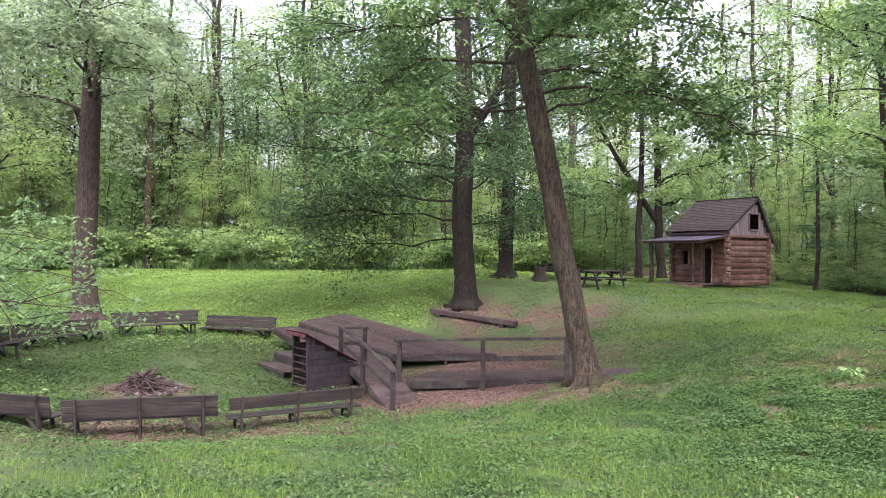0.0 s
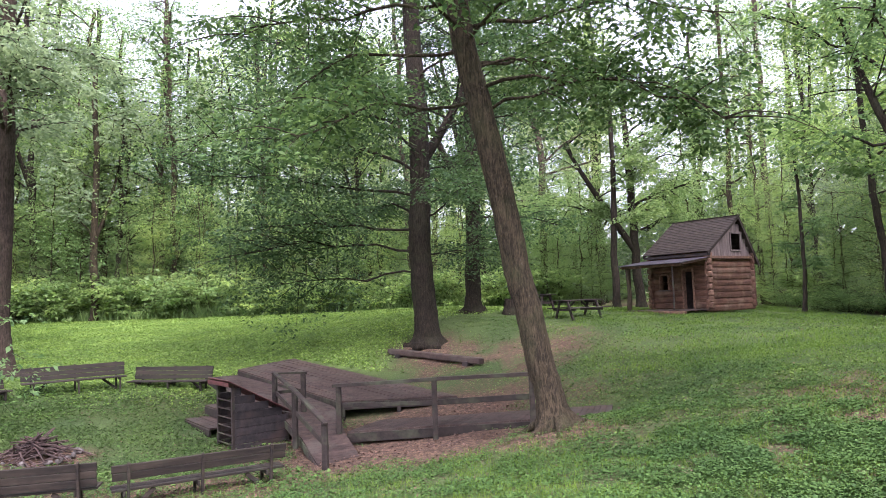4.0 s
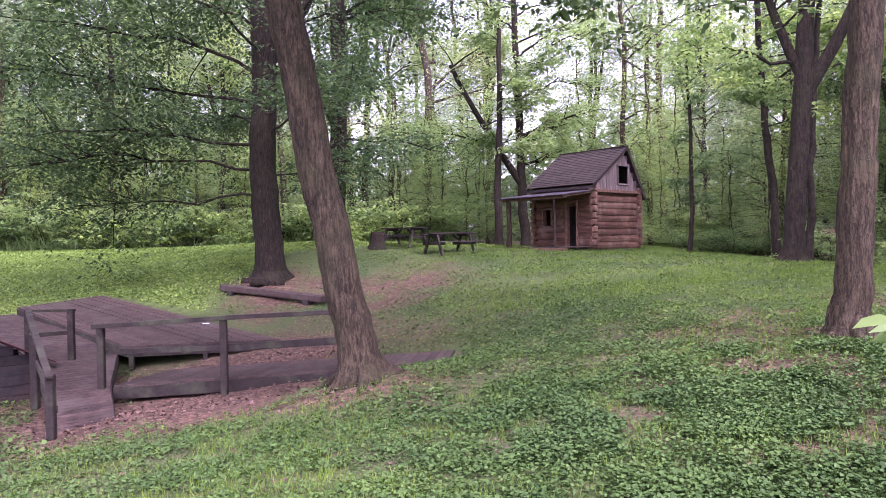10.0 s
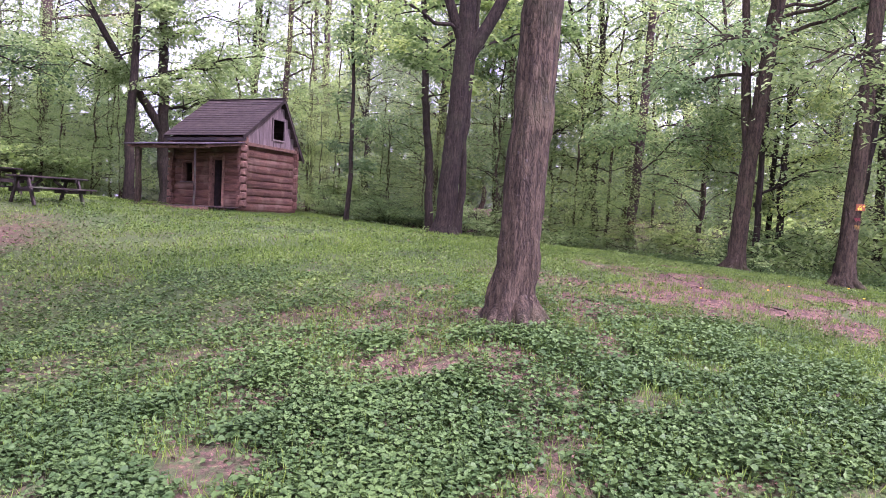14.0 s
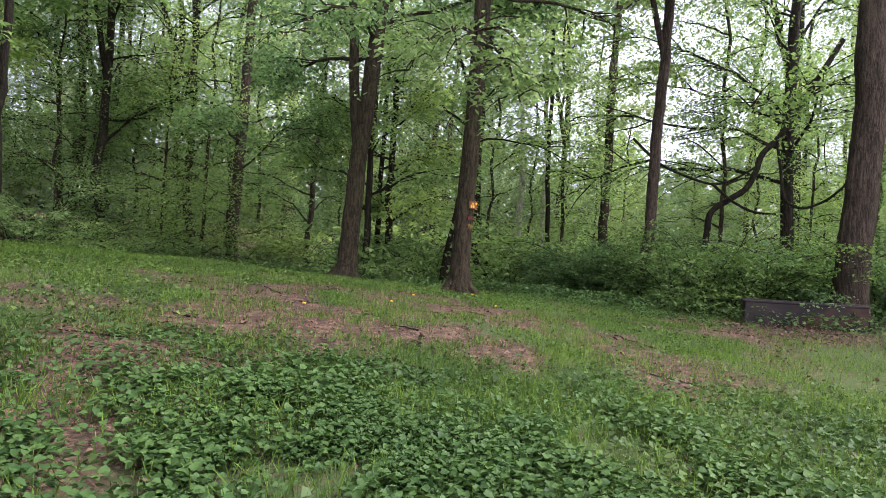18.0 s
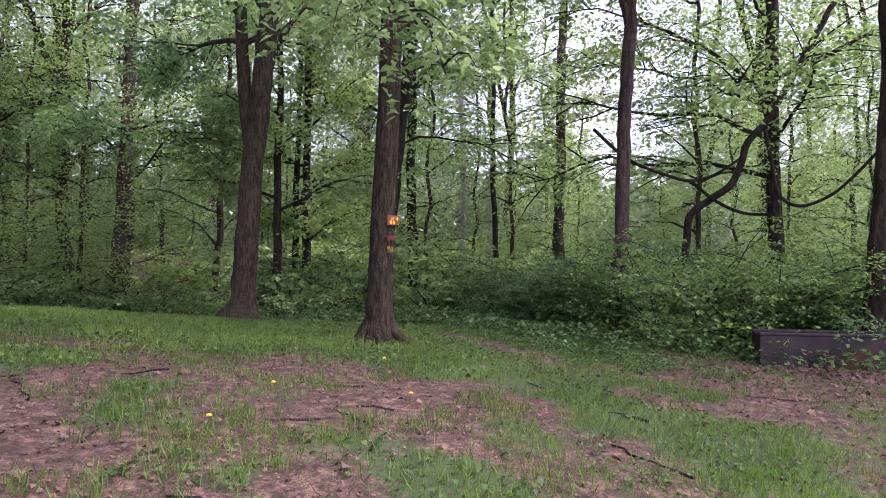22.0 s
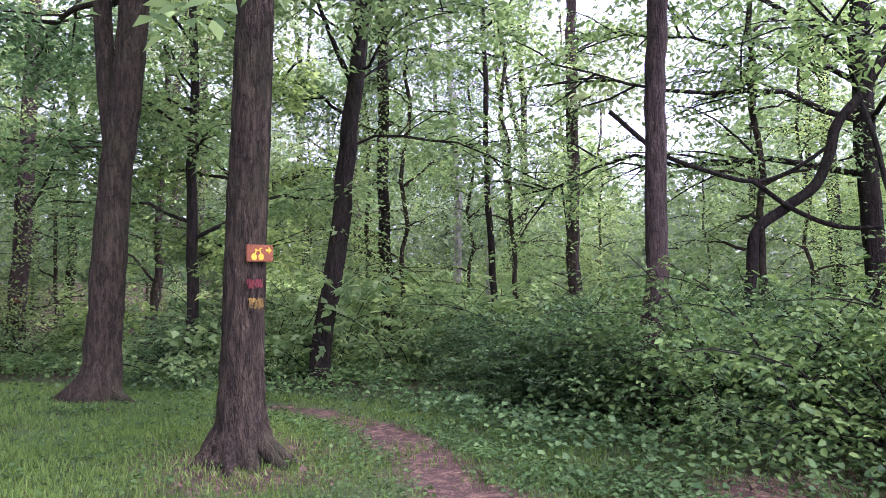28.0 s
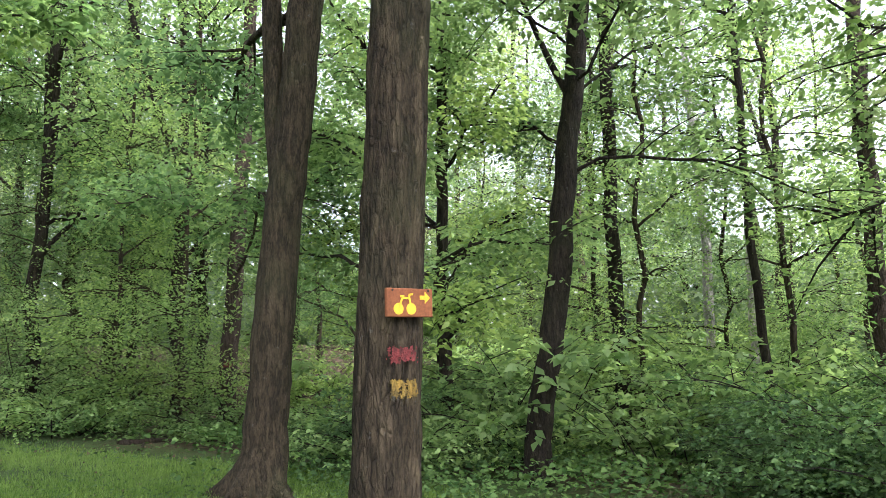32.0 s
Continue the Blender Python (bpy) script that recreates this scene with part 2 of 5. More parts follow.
def ground_mat():
    m, nt, b = node_mat("ground_soil_and_turf")
    at = nt.nodes.new("ShaderNodeAttribute")
    at.attribute_name = "cover"
    soil = ramp_node(nt, noise_node(nt, 9, 6, 0.7), [(0.3, (0.026, 0.018, 0.013)), (0.5, (0.068, 0.046, 0.032)), (0.72, (0.18, 0.12, 0.08))])
    litter = ramp_node(nt, noise_node(nt, 38, 4, 0.85), [(0.36, (0.4, 0.4, 0.4)), (0.5, (0.9, 0.88, 0.85)), (0.64, (1.7, 1.55, 1.4))])
    soil = mix_node(nt, 0.9, soil, litter, "MULTIPLY")
    turf = ramp_node(nt, noise_node(nt, 30, 4, 0.75), [(0.3, (0.02, 0.032, 0.012)), (0.7, (0.068, 0.10, 0.035))])
    patch = ramp_node(nt, noise_node(nt, 0.5, 4, 0.6), [(0.35, (0.8, 0.85, 0.8)), (0.65, (1.2, 1.15, 1.0))])
    turf = mix_node(nt, 1.0, turf, patch, "MULTIPLY")
    lush = nt.nodes.new("ShaderNodeAttribute")
    lush.attribute_name = "meadow"
    clover = ramp_node(nt, noise_node(nt, 26, 4, 0.75), [(0.3, (0.05, 0.09, 0.016)), (0.7, (0.15, 0.225, 0.055))])
    turf = mix_node(nt, lush.outputs["Fac"], turf, clover)
    ragged = nt.nodes.new("ShaderNodeMath")
    ragged.operation = "MULTIPLY_ADD"
    nt.links.new(noise_node(nt, 14, 5, 0.7), ragged.inputs[0])
    ragged.inputs[1].default_value = 0.9
    nt.links.new(at.outputs["Fac"], ragged.inputs[2])
    edge = ramp_node(nt, ragged.outputs[0], [(0.8, (0, 0, 0)), (1.0, (1, 1, 1))])
    nt.links.new(mix_node(nt, edge, soil, turf), b.inputs["Base Color"])
    b.inputs["Roughness"].default_value = 0.95
    b.inputs["Specular IOR Level"].default_value = 0.1
    bump_node(nt, b, noise_node(nt, 22, 5, 0.75), 0.6, 0.04)
    return m


GROUND = ground_mat()

# ---- helpers for shapes ----
def link_mesh(name, verts, faces, material, parent=None, label="", smooth=False):
    me = bpy.data.meshes.new(name)
    me.from_pydata([tuple(v) for v in verts], [], [tuple(int(i) for i in f) for f in faces])
    me.materials.append(material)
    if smooth:
        me.polygons.foreach_set("use_smooth", [True] * len(me.polygons))
    ob = new(name, me)
    if parent:
        ob.parent = parent
    if label:
        ob["label"] = label
    return ob


def part(name, bm, material, parent, label="", smooth=False):
    me = bpy.data.meshes.new(name)
    bm.to_mesh(me)
    bm.free()
    me.materials.append(material)
    if smooth:
        me.polygons.foreach_set("use_smooth", [True] * len(me.polygons))
    ob = new(name, me)
    ob.parent = parent
    if label:
        ob["label"] = label
    return ob


def thing(name, m, label, category, group="", kind=""):
    e = new(name)
    e.matrix_world = m
    return tagged(e, label, category, group, kind)


def board(size, m=None, bevel=0.006, taper=0.0):
    """A sawn board of that size, with worn edges."""
    bm = bmesh.new()
    bmesh.ops.create_cube(bm, size=1)
    for v in bm.verts:
        k = 1 - taper * (v.co.z + 0.5)
        v.co = Vector((v.co.x * size[0] * k, v.co.y * size[1] * k, v.co.z * size[2]))
    if bevel:
        bmesh.ops.bevel(bm, geom=bm.edges[:], offset=bevel, segments=1, affect="EDGES")
    if m is not None:
        bm.transform(m)
    return bm


def beam(a, b, w, h, roll=0.0, bevel=0.006):
    """A board from a to b, w across and h high."""
    a, b = Vector(a), Vector(b)
    d = b - a
    x = d.normalized()
    up = Vector((0, 0, 1)) if abs(x.z) < 0.95 else Vector((0, 1, 0))
    y = up.cross(x).normalized()
    z = x.cross(y)
    m = Matrix((x, y, z)).transposed().to_4x4()
    m.translation = (a + b) / 2
    return board((d.length, w, h), m @ Matrix.Rotation(roll, 4, "X"), bevel)


def tube(path, radii, sides=8, rough=0.0, rng=None, flute=0, high=None):
    """A round limb along a path, as vertices and faces."""
    path, radii = np.asarray(path, float), np.asarray(radii, float)
    n = len(path)
    tang = np.gradient(path, axis=0)
    tang /= np.linalg.norm(tang, axis=1)[:, None] + 1e-9
    ref = np.array([1.0, 0.13, 0.07]) if abs(tang[0][0]) < 0.8 else np.array([0.1, 0.2, 1.0])
    sx = ref - (tang @ ref)[:, None] * tang
    sx /= np.linalg.norm(sx, axis=1)[:, None] + 1e-9
    sy = np.cross(tang, sx)
    ang = np.arange(sides) * 2 * np.pi / sides
    r = radii[:, None] * np.ones((1, sides))
    if rough and rng is not None:
        col = rng.normal(0, 1, sides)
        col = (col + np.roll(col, 1)) * 0.5
        cell = rng.normal(0, 1, (n, sides))
        cell = (cell + np.roll(cell, 1, 0) + np.roll(cell, -1, 0)) / 2.2
        r = r * (1 + rough * (0.6 * col[None] + 0.8 * cell))
    if flute:
        low = np.exp(-np.maximum(high, 0) / 0.20)[:, None]
        r = r * (1 + low * (0.45 * np.maximum(0, np.cos(ang * flute + 0.7))[None] + 0.1))
    v = path[:, None] + r[:, :, None] * (np.cos(ang)[None, :, None] * sx[:, None] + np.sin(ang)[None, :, None] * sy[:, None])
    v = v.reshape(-1, 3)
    i, j = np.meshgrid(np.arange(n - 1), np.arange(sides), indexing="ij")
    k = (j + 1) % sides
    f = np.stack([i * sides + j, i * sides + k, (i + 1) * sides + k, (i + 1) * sides + j], -1).reshape(-1, 4)
    return v, f


def merge(pieces):
    vs, fs, n = [], [], 0
    for v, f in pieces:
        vs.append(v)
        fs.append(f + n)
        n += len(v)
    return np.concatenate(vs), np.concatenate(fs)


def quad_mesh(name, verts, faces, material, smooth=False):
    """A mesh from arrays of vertices and four-cornered faces."""
    me = bpy.data.meshes.new(name)
    nv, nf = len(verts), len(faces)
    me.vertices.add(nv)
    me.vertices.foreach_set("co", np.asarray(verts, np.float32).ravel())
    me.loops.add(nf * 4)
    me.loops.foreach_set("vertex_index", np.asarray(faces, np.int32).ravel())
    me.polygons.add(nf)
    me.polygons.foreach_set("loop_start", np.arange(nf, dtype=np.int32) * 4)
    if smooth:
        me.polygons.foreach_set("use_smooth", np.ones(nf, bool))
    me.update(calc_edges=True)
    me.validate()
    me.materials.append(material)
    return me


def leaf_mesh(name, pos, axis, normal, length, width, material, broad=False, fold=0.18):
    """Many leaves: narrow ones of two folded halves, broad ones of two four-cornered halves."""
    n = len(pos)
    axis = axis / (np.linalg.norm(axis, axis=1)[:, None] + 1e-9)
    side = np.cross(axis, normal)
    side /= np.linalg.norm(side, axis=1)[:, None] + 1e-9
    up = np.cross(side, axis)
    L, W = np.broadcast_to(length, n)[:, None], np.broadcast_to(width, n)[:, None]
    if broad:
        rows = [(0, 0, 0), (-0.5, 0.22, 1), (-0.40, 0.66, 0.9), (0, 1, -0.4), (0.40, 0.66, 0.9), (0.5, 0.22, 1)]
        faces = [(0, 3, 2, 1), (0, 5, 4, 3)]
    else:
        rows = [(0, 0, 0), (-0.5, 0.42, 1), (0, 1, -0.5), (0.5, 0.42, 1)]
        faces = [(0, 3, 2, 1)]
    v = np.stack([pos + side * W * a + axis * L * b + up * W * fold * c for a, b, c in rows], 1)
    f = np.arange(n)[:, None, None] * len(rows) + np.array(faces)[None]
    return quad_mesh(name, v.reshape(-1, 3), f.reshape(-1, 4), material)


def lattice(i, j, seed):
    return np.modf(np.abs(np.sin(i * 127.1 + j * 311.7 + seed * 74.7) * 43758.5453))[0]


def value_noise(x, y, size, seed=0):
    """Smooth noise from 0 to 1 with cells of that size in metres."""
    x, y = np.asarray(x, float) / size, np.asarray(y, float) / size
    i, j = np.floor(x), np.floor(y)
    f, g = x - i, y - j
    f, g = f * f * (3 - 2 * f), g * g * (3 - 2 * g)
    return (lattice(i, j, seed) * (1 - f) + lattice(i + 1, j, seed) * f) * (1 - g) + (lattice(i, j + 1, seed) * (1 - f) + lattice(i + 1, j + 1, seed) * f) * g


def fractal(x, y, size, seed=0):
    return 0.55 * value_noise(x, y, size, seed) + 0.3 * value_noise(x, y, size / 2.3, seed + 1) + 0.15 * value_noise(x, y, size / 5.1, seed + 2)


def blob(x, y, cx, cy, rx, ry):
    return np.exp(-(((x - cx) / rx) ** 2 + ((y - cy) / ry) ** 2))


# ---- the lie of the land: heights every 8 m, smoothed by a cubic spline ----
HEIGHTS = np.array([
    [0.06, 0.3, 0.62, 0.87, 0.76, 0.28, -0.41, -1.07, -1.71, -2.32],
    [-0.44, -0.45, -0.56, -0.24, 0.37, -0.1, -0.45, -0.91, -1.44, -1.86],
    [-1.01, -0.99, -1.42, -1.5, -0.86, -1.86, -1.41, -1.14, -1.25, -1.42],
    [-1.62, -1.47, -1.3, -2.41, -2.71, -0.51, -0.66, -1.23, -1.35, -1.11],
    [-1.73, -1.3, -0.71, -2.43, -2.52, -0.59, -0.02, -1.35, -1.64, -0.91],
    [-1.15, -0.71, -0.47, -0.97, 0.5, 0.2, -0.33, -1.27, -1.25, -0.64],
    [-0.26, -0.12, -0.05, 0.21, 0.84, 0.18, 0.09, 0.1, -0.08, -0.04],
    [0.7, 0.6, 0.47, 0.34, 0.06, 0.0, 0.42, 0.93, 1.01, 0.83],
])


def ground_z(x, y):
    x, y = np.asarray(x, float), np.asarray(y, float)

    def weights(u, n):
        u = np.clip(u, 0, n - 1.001)
        i = np.floor(u).astype(int)
        f = u - i
        w = ((1 - f) ** 3 / 6, (3 * f**3 - 6 * f * f + 4) / 6, (-3 * f**3 + 3 * f * f + 3 * f + 1) / 6, f**3 / 6)
        return [(np.clip(i + k - 1, 0, n - 1), w[k]) for k in range(4)]

    z = 0
    for j, b in weights((y + 8) / 8, 8):
        for i, a in weights((x + 32) / 8, 10):
            z = z + HEIGHTS[j, i] * a * b
    # a path worn hollow, and soil heaped round two trees
    return z - 0.30 * blob(x, y, 6.9, 11.2, 1.6, 1.0) + 0.13 * blob(x, y, 8.9, 14.4, 1.6, 1.3) + 0.21 * blob(x, y, 3.4, 16.8, 1.5, 1.3) - 0.24 * blob(x, y, -5.9, 14.6, 3.0, 1.1) - 0.19 * blob(x, y, 4.5, 19.3, 1.7, 1.0)


def gz(x, y):
    return float(ground_z(x, y))


# ---- ground ----
TRAIL = [(19.3, 14.9), (19.95, 15.86), (20.46, 16.16), (20.92, 16.66), (21.4, 17.2), (21.8, 17.9), (22.3, 19.1)]


def trail_distance(x, y):
    d = np.full(np.shape(x), 1e3)
    for (ax, ay), (bx, by) in zip(TRAIL, TRAIL[1:]):
        k = np.clip(((x - ax) * (bx - ax) + (y - ay) * (by - ay)) / ((bx - ax) ** 2 + (by - ay) ** 2), 0, 1)
        d = np.minimum(d, np.hypot(x - ax - k * (bx - ax), y - ay - k * (by - ay)))
    return d


def leafiness(x, y):
    """Where the broad-leaved ground cover grows thick."""
    hollow = (blob(x, y, 7.6, 13.2, 4.3, 3.0) + 0.9 * blob(x, y, 4.5, 14.0, 5.5, 3.2) + 0.7 * blob(x, y, 8, 19, 5, 4)) * np.clip((13.6 - x - 0.5 * (y - 13)) / 2.2, 0, 1)
    ring = np.exp(-(((np.hypot(x + 7.8, y - 20.0) - 5.0) / 1.9) ** 2)) + 0.8 * blob(x, y, -3, 15.0, 6, 1.6)
    bank = 0.9 * blob(x, y, 20.2, 13.9, 1.6, 1.6) + 0.5 * blob(x, y, 21, 18, 2, 3)
    return np.clip(hollow + ring + bank, 0, 1)


def cover_of(x, y):
    """How green the ground is: 0 bare soil and litter, 1 closed turf."""
    c = 0.72 + 0.35 * (fractal(x, y, 2.6, 5) - 0.5)
    mottle = 0.4 + 1.2 * fractal(x, y, 0.8, 13)
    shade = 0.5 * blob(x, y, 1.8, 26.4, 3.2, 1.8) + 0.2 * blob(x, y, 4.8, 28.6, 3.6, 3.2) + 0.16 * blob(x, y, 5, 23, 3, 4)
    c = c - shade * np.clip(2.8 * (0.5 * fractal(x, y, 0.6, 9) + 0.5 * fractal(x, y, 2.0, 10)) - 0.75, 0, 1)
    dry = np.maximum(blob(x, y, 14.6, 15.3, 4.2, 3.0), 0.8 * blob(x, y, 16.5, 13.4, 3.5, 1.8))
    c = c - 0.8 * dry * np.clip((0.6 * fractal(x, y, 0.55, 21) + 0.4 * fractal(x, y, 1.6, 22)) * 4.4 - 1.65, 0, 1)
    band = np.exp(-(((y - 17.0 - 0.35 * (x - 9)) / 1.2) ** 2)) * np.clip((x - 6) / 3, 0, 1) * np.clip((20 - x) / 3, 0, 1)
    c = c - 0.42 * band * np.clip(fractal(x, y, 0.55, 31) * 3.6 - 1.35, 0, 1)
    c = c - 0.7 * np.exp(-((trail_distance(x, y) / 0.24) ** 2))
    for cx, cy, r, k in ((-7.75, 19.05, 1.3, 0.7), (0.6, 18.6, 2.0, 0.35), (-1.0, 18.2, 1.2, 0.5), (-3.0, 15.6, 1.8, 0.3), (-6, 14.2, 1.8, 0.3), (3.4, 16.9, 0.9, 0.4), (9.4, 15.2, 0.9, 0.25), (19.65, 17.45, 0.8, 0.5), (-2.5, 20.5, 1.5, 0.4), (20.0, 12.2, 1.6, 0.75), (0.3, 29.3, 1.6, 0.4), (1.3, 21.4, 1.7, 0.8), (1.5, 18.3, 1.3, 0.5), (11, 32.2, 2.5, 0.2)):
        c = c - k * blob(x, y, cx, cy, r, r) * mottle
    wood = np.clip((x - edge_x(y)) / 2.5, 0, 1)
    return np.clip(c - 0.35 * wood, 0, 1)


def open_ground(x, y):
    """1 on open ground, 0 under the deck, the boardwalk, the hearth and the cabin."""
    deck = (np.abs((x + 2.2) * 0.755 + (y - 25.0) * -0.656) < 10) & (np.abs((x + 2.0) * 0.62 + (y - 25.0) * 0.785) < 1.9) & (np.abs((x + 2.0) * 0.785 - (y - 25.0) * 0.62) < 4.3)
    walk_a = (x > -1.6) & (x < 5.0) & (np.abs(y - 20.5 + 0.25 * (x + 1)) < 0.72)
    walk_b = (np.abs((x + 1.4) * 0.93 + (y - 19.4) * 0.37) < 0.65) & (y > 17.8) & (y < 22)
    hearth = np.hypot(x + 7.75, y - 19.05) < 0.9
    hut = (np.abs((x - 12.3) * 0.805 + (y - 35.6) * 0.593) < 1.9) & (np.abs(-(x - 12.3) * 0.593 + (y - 35.6) * 0.805) < 1.8)
    return np.where(deck | walk_a | walk_b | hearth | hut, 0.0, 1.0)


def meadow_of(x, y):
    """Where the bright clover meadow lies."""
    return np.clip((y - 23.5 - 0.22 * np.maximum(x + 6, 0) - 5 * np.clip((x + 2) / 4, 0, 1)) / 4, 0, 1) * open_ground(x, y) * 0.8 * np.clip((y - 33 - 0.2 * x) / 3 + np.clip((0.5 - x) / 2, 0, 1) * 3, 0, 1)


def edge_x(y):
    """The line, from south to north, along which the wood begins on the east side."""
    return np.interp(y, [-10, 8, 11, 13, 15.5, 18, 21, 24, 28, 34, 39, 43, 47], [20, 20.5, 20.6, 21.4, 21.8, 23.0, 23.5, 22.5, 20.5, 18.5, 16.5, 12.5, 4])


def spaced(lo, hi, step):
    out = []
    for k in range(1, 16):
        out.append(step * 1.7**k)
    far = np.cumsum(out)
    return np.concatenate([lo - far[::-1], np.arange(lo, hi, step), hi + far])


gx, gy = np.meshgrid(spaced(-30, 36, 0.33), spaced(-8, 50, 0.33))
bumps = 0.10 * (fractal(gx, gy, 1.7, 3) - 0.5) + 0.05 * (value_noise(gx, gy, 0.5, 8) - 0.5)
gv = np.stack([gx, gy, ground_z(gx, gy) + bumps], -1)
rows_n, cols_n = gx.shape
ii, jj = np.meshgrid(np.arange(rows_n - 1), np.arange(cols_n - 1), indexing="ij")
k0 = ii * cols_n + jj
ground_me = quad_mesh("ground", gv.reshape(-1, 3), np.stack([k0, k0 + 1, k0 + cols_n + 1, k0 + cols_n], -1).reshape(-1, 4), GROUND, True)
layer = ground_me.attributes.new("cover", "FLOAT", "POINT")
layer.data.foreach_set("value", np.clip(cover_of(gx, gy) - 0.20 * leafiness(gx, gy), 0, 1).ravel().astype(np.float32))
layer = ground_me.attributes.new("meadow", "FLOAT", "POINT")
layer.data.foreach_set("value", np.clip(meadow_of(gx, gy), 0, 1).ravel().astype(np.float32))
tagged(new("ground", ground_me), "uneven grassy clearing with bare reddish soil and leaf litter", "ground", kind="structure")


def surface_z(x, y):
    return ground_z(x, y) + 0.10 * (fractal(x, y, 1.7, 3) - 0.5) + 0.05 * (value_noise(x, y, 0.5, 8) - 0.5)


def scatter(rng, n, x0, x1, y0, y1, weight):
    x, y = rng.uniform(x0, x1, n), rng.uniform(y0, y1, n)
    fade = np.clip(np.minimum(np.minimum(x - x0, x1 - x), np.minimum(y - y0, y1 - y)) / 2.0, 0, 1)
    keep = rng.uniform(0, 1, n) < weight(x, y) * fade
    return x[keep], y[keep]


def low_leaves(name, rng, x, y, size, rise, material, label, category, broad=True, tilt=0.45):
    n = len(x)
    s = size * rng.uniform(0.6, 1.35, n)
    pos = np.stack([x, y, surface_z(x, y) + rise * rng.uniform(0.2, 1.0, n)], -1)
    a = rng.uniform(0, 2 * np.pi, n)
    axis = np.stack([np.cos(a), np.sin(a), rng.normal(-0.05, 0.25, n)], -1)
    normal = np.stack([rng.normal(0, tilt, n), rng.normal(0, tilt, n), np.ones(n)], -1)
    ob = new(name, leaf_mesh(name, pos - axis * s[:, None] * 0.5, axis, normal, s, s * rng.uniform(0.8, 1.05, n), material, broad))
    return tagged(ob, label, category, kind="stuff")


def blades(name, rng, x, y, height, width, material, label, category="grass"):
    n = len(x)
    h = height * rng.uniform(0.45, 1.3, n)
    pos = np.stack([x, y, surface_z(x, y) - 0.01], -1)
    axis = np.stack([rng.normal(0, 0.38, n), rng.normal(0, 0.38, n), np.ones(n)], -1)
    a = rng.uniform(0, 2 * np.pi, n)
    normal = np.stack([np.cos(a), np.sin(a), np.zeros(n)], -1)
    ob = new(name, leaf_mesh(name, pos, axis, normal, h, width * rng.uniform(0.7, 1.3, n), material, False, 0.5))
    return tagged(ob, label, category, kind="stuff")


rng = np.random.default_rng(11)
PACE = [(1, 1.2), (2.2, 4.9), (3.6, 7.2), (4.5, 9.1), (6.6, 11.0), (8.7, 12.1), (11.8, 13.0), (15.2, 13.5), (17.3, 14.8)]


def near_walk(x, y):
    """1 near the line walked, falling to 0 at 14 m from it."""
    d = np.full(np.shape(x), 1e3)
    for ax, ay in PACE:
        d = np.minimum(d, np.hypot(x - ax, y - ay))
    return np.clip(1.35 - d / 10.5, 0, 1)


x, y = scatter(rng, 1050000, -8, 24, 3, 24, lambda x, y: np.clip(leafiness(x, y) * 1.2, 0, 1) * near_walk(x, y) * np.clip(fractal(x, y, 0.6, 41) * 3.4 - 1.1, 0, 1) * open_ground(x, y) * np.clip(cover_of(x, y) * 2.2 - 0.35, 0, 1))
low_leaves("ground_cover", rng, x, y, 0.036, 0.075, COVER_LEAF, "low broad-leaved ground cover, dark green, patchy over soil", "ground cover", True, 0.3)
x, y = scatter(rng, 560000, 3.5, 14, 9.5, 16.5, lambda x, y: np.clip(leafiness(x, y) * 1.3, 0, 1) * np.clip(2.6 * near_walk(x, y) - 1.9, 0, 1) * np.clip(fractal(x, y, 0.5, 45) * 4.0 - 1.6, 0, 1) * open_ground(x, y) * np.clip(cover_of(x, y) * 2.2 - 0.35, 0, 1))
low_leaves("ground_ivy", rng, x, y, 0.038, 0.10, COVER_LEAF, "dense ivy-like ground cover of overlapping dark leaves", "ground cover", True, 0.32)
x, y = scatter(rng, 210000, -18, 24, 9, 34, lambda x, y: np.clip(1.0 - 1.5 * near_walk(x, y), 0, 1) * np.clip(leafiness(x, y) + 0.3, 0, 1) * np.clip(fractal(x, y, 1.4, 43) * 2.2 - 0.6, 0, 1) * open_ground(x, y) * np.clip(cover_of(x, y) * 2 - 0.5, 0, 1))
low_leaves("ground_ivy", rng, x, y, 0.066, 0.11, COVER_LEAF, "low leafy plants carpeting the ground round the benches", "ground cover", False)
x, y = scatter(rng, 330000, -32, 9, 21, 47.5, meadow_of)
low_leaves("meadow_clover", rng, x, y, 0.075, 0.09, CLOVER_LEAF, "bright green knee-low clover of the open meadow", "meadow", False, 0.6)
x, y = scatter(rng, 400000, -10, 15, 1.5, 18, lambda x, y: near_walk(x, y) * np.clip(1.25 - leafiness(x, y), 0.75, 1) * np.clip(fractal(x, y, 0.6, 51) * 3.2 - 0.95, 0, 1) * np.clip(cover_of(x, y) * 2 - 0.4, 0, 1))
blades("grass", rng, x, y, 0.125, 0.0065, GRASS_BLADE, "short uneven grass on the slope, fresh green")
x, y = scatter(rng, 330000, -10, 15, 2, 18, lambda x, y: near_walk(x, y) * np.clip(1.2 - leafiness(x, y), 0, 1) * np.clip(fractal(x, y, 0.8, 55) * 2.6 - 0.7, 0, 1) * np.clip(cover_of(x, y) * 2 - 0.4, 0, 1))
low_leaves("clover", rng, x, y, 0.042, 0.06, GRASS_LEAF, "small clover leaves growing between the grass", "clover", False, 0.5)
x, y = scatter(rng, 520000, 8, 24, 10, 24, lambda x, y: np.clip(fractal(x, y, 0.8, 61) * 3.0 - 0.95, 0.25, 1) * np.clip(cover_of(x, y) * 2.4 - 0.7, 0, 1) * np.clip(1.1 - 0.8 * leafiness(x, y), 0.1, 1) * np.clip((edge_x(y) - x + 1) / 1.5, 0, 1))
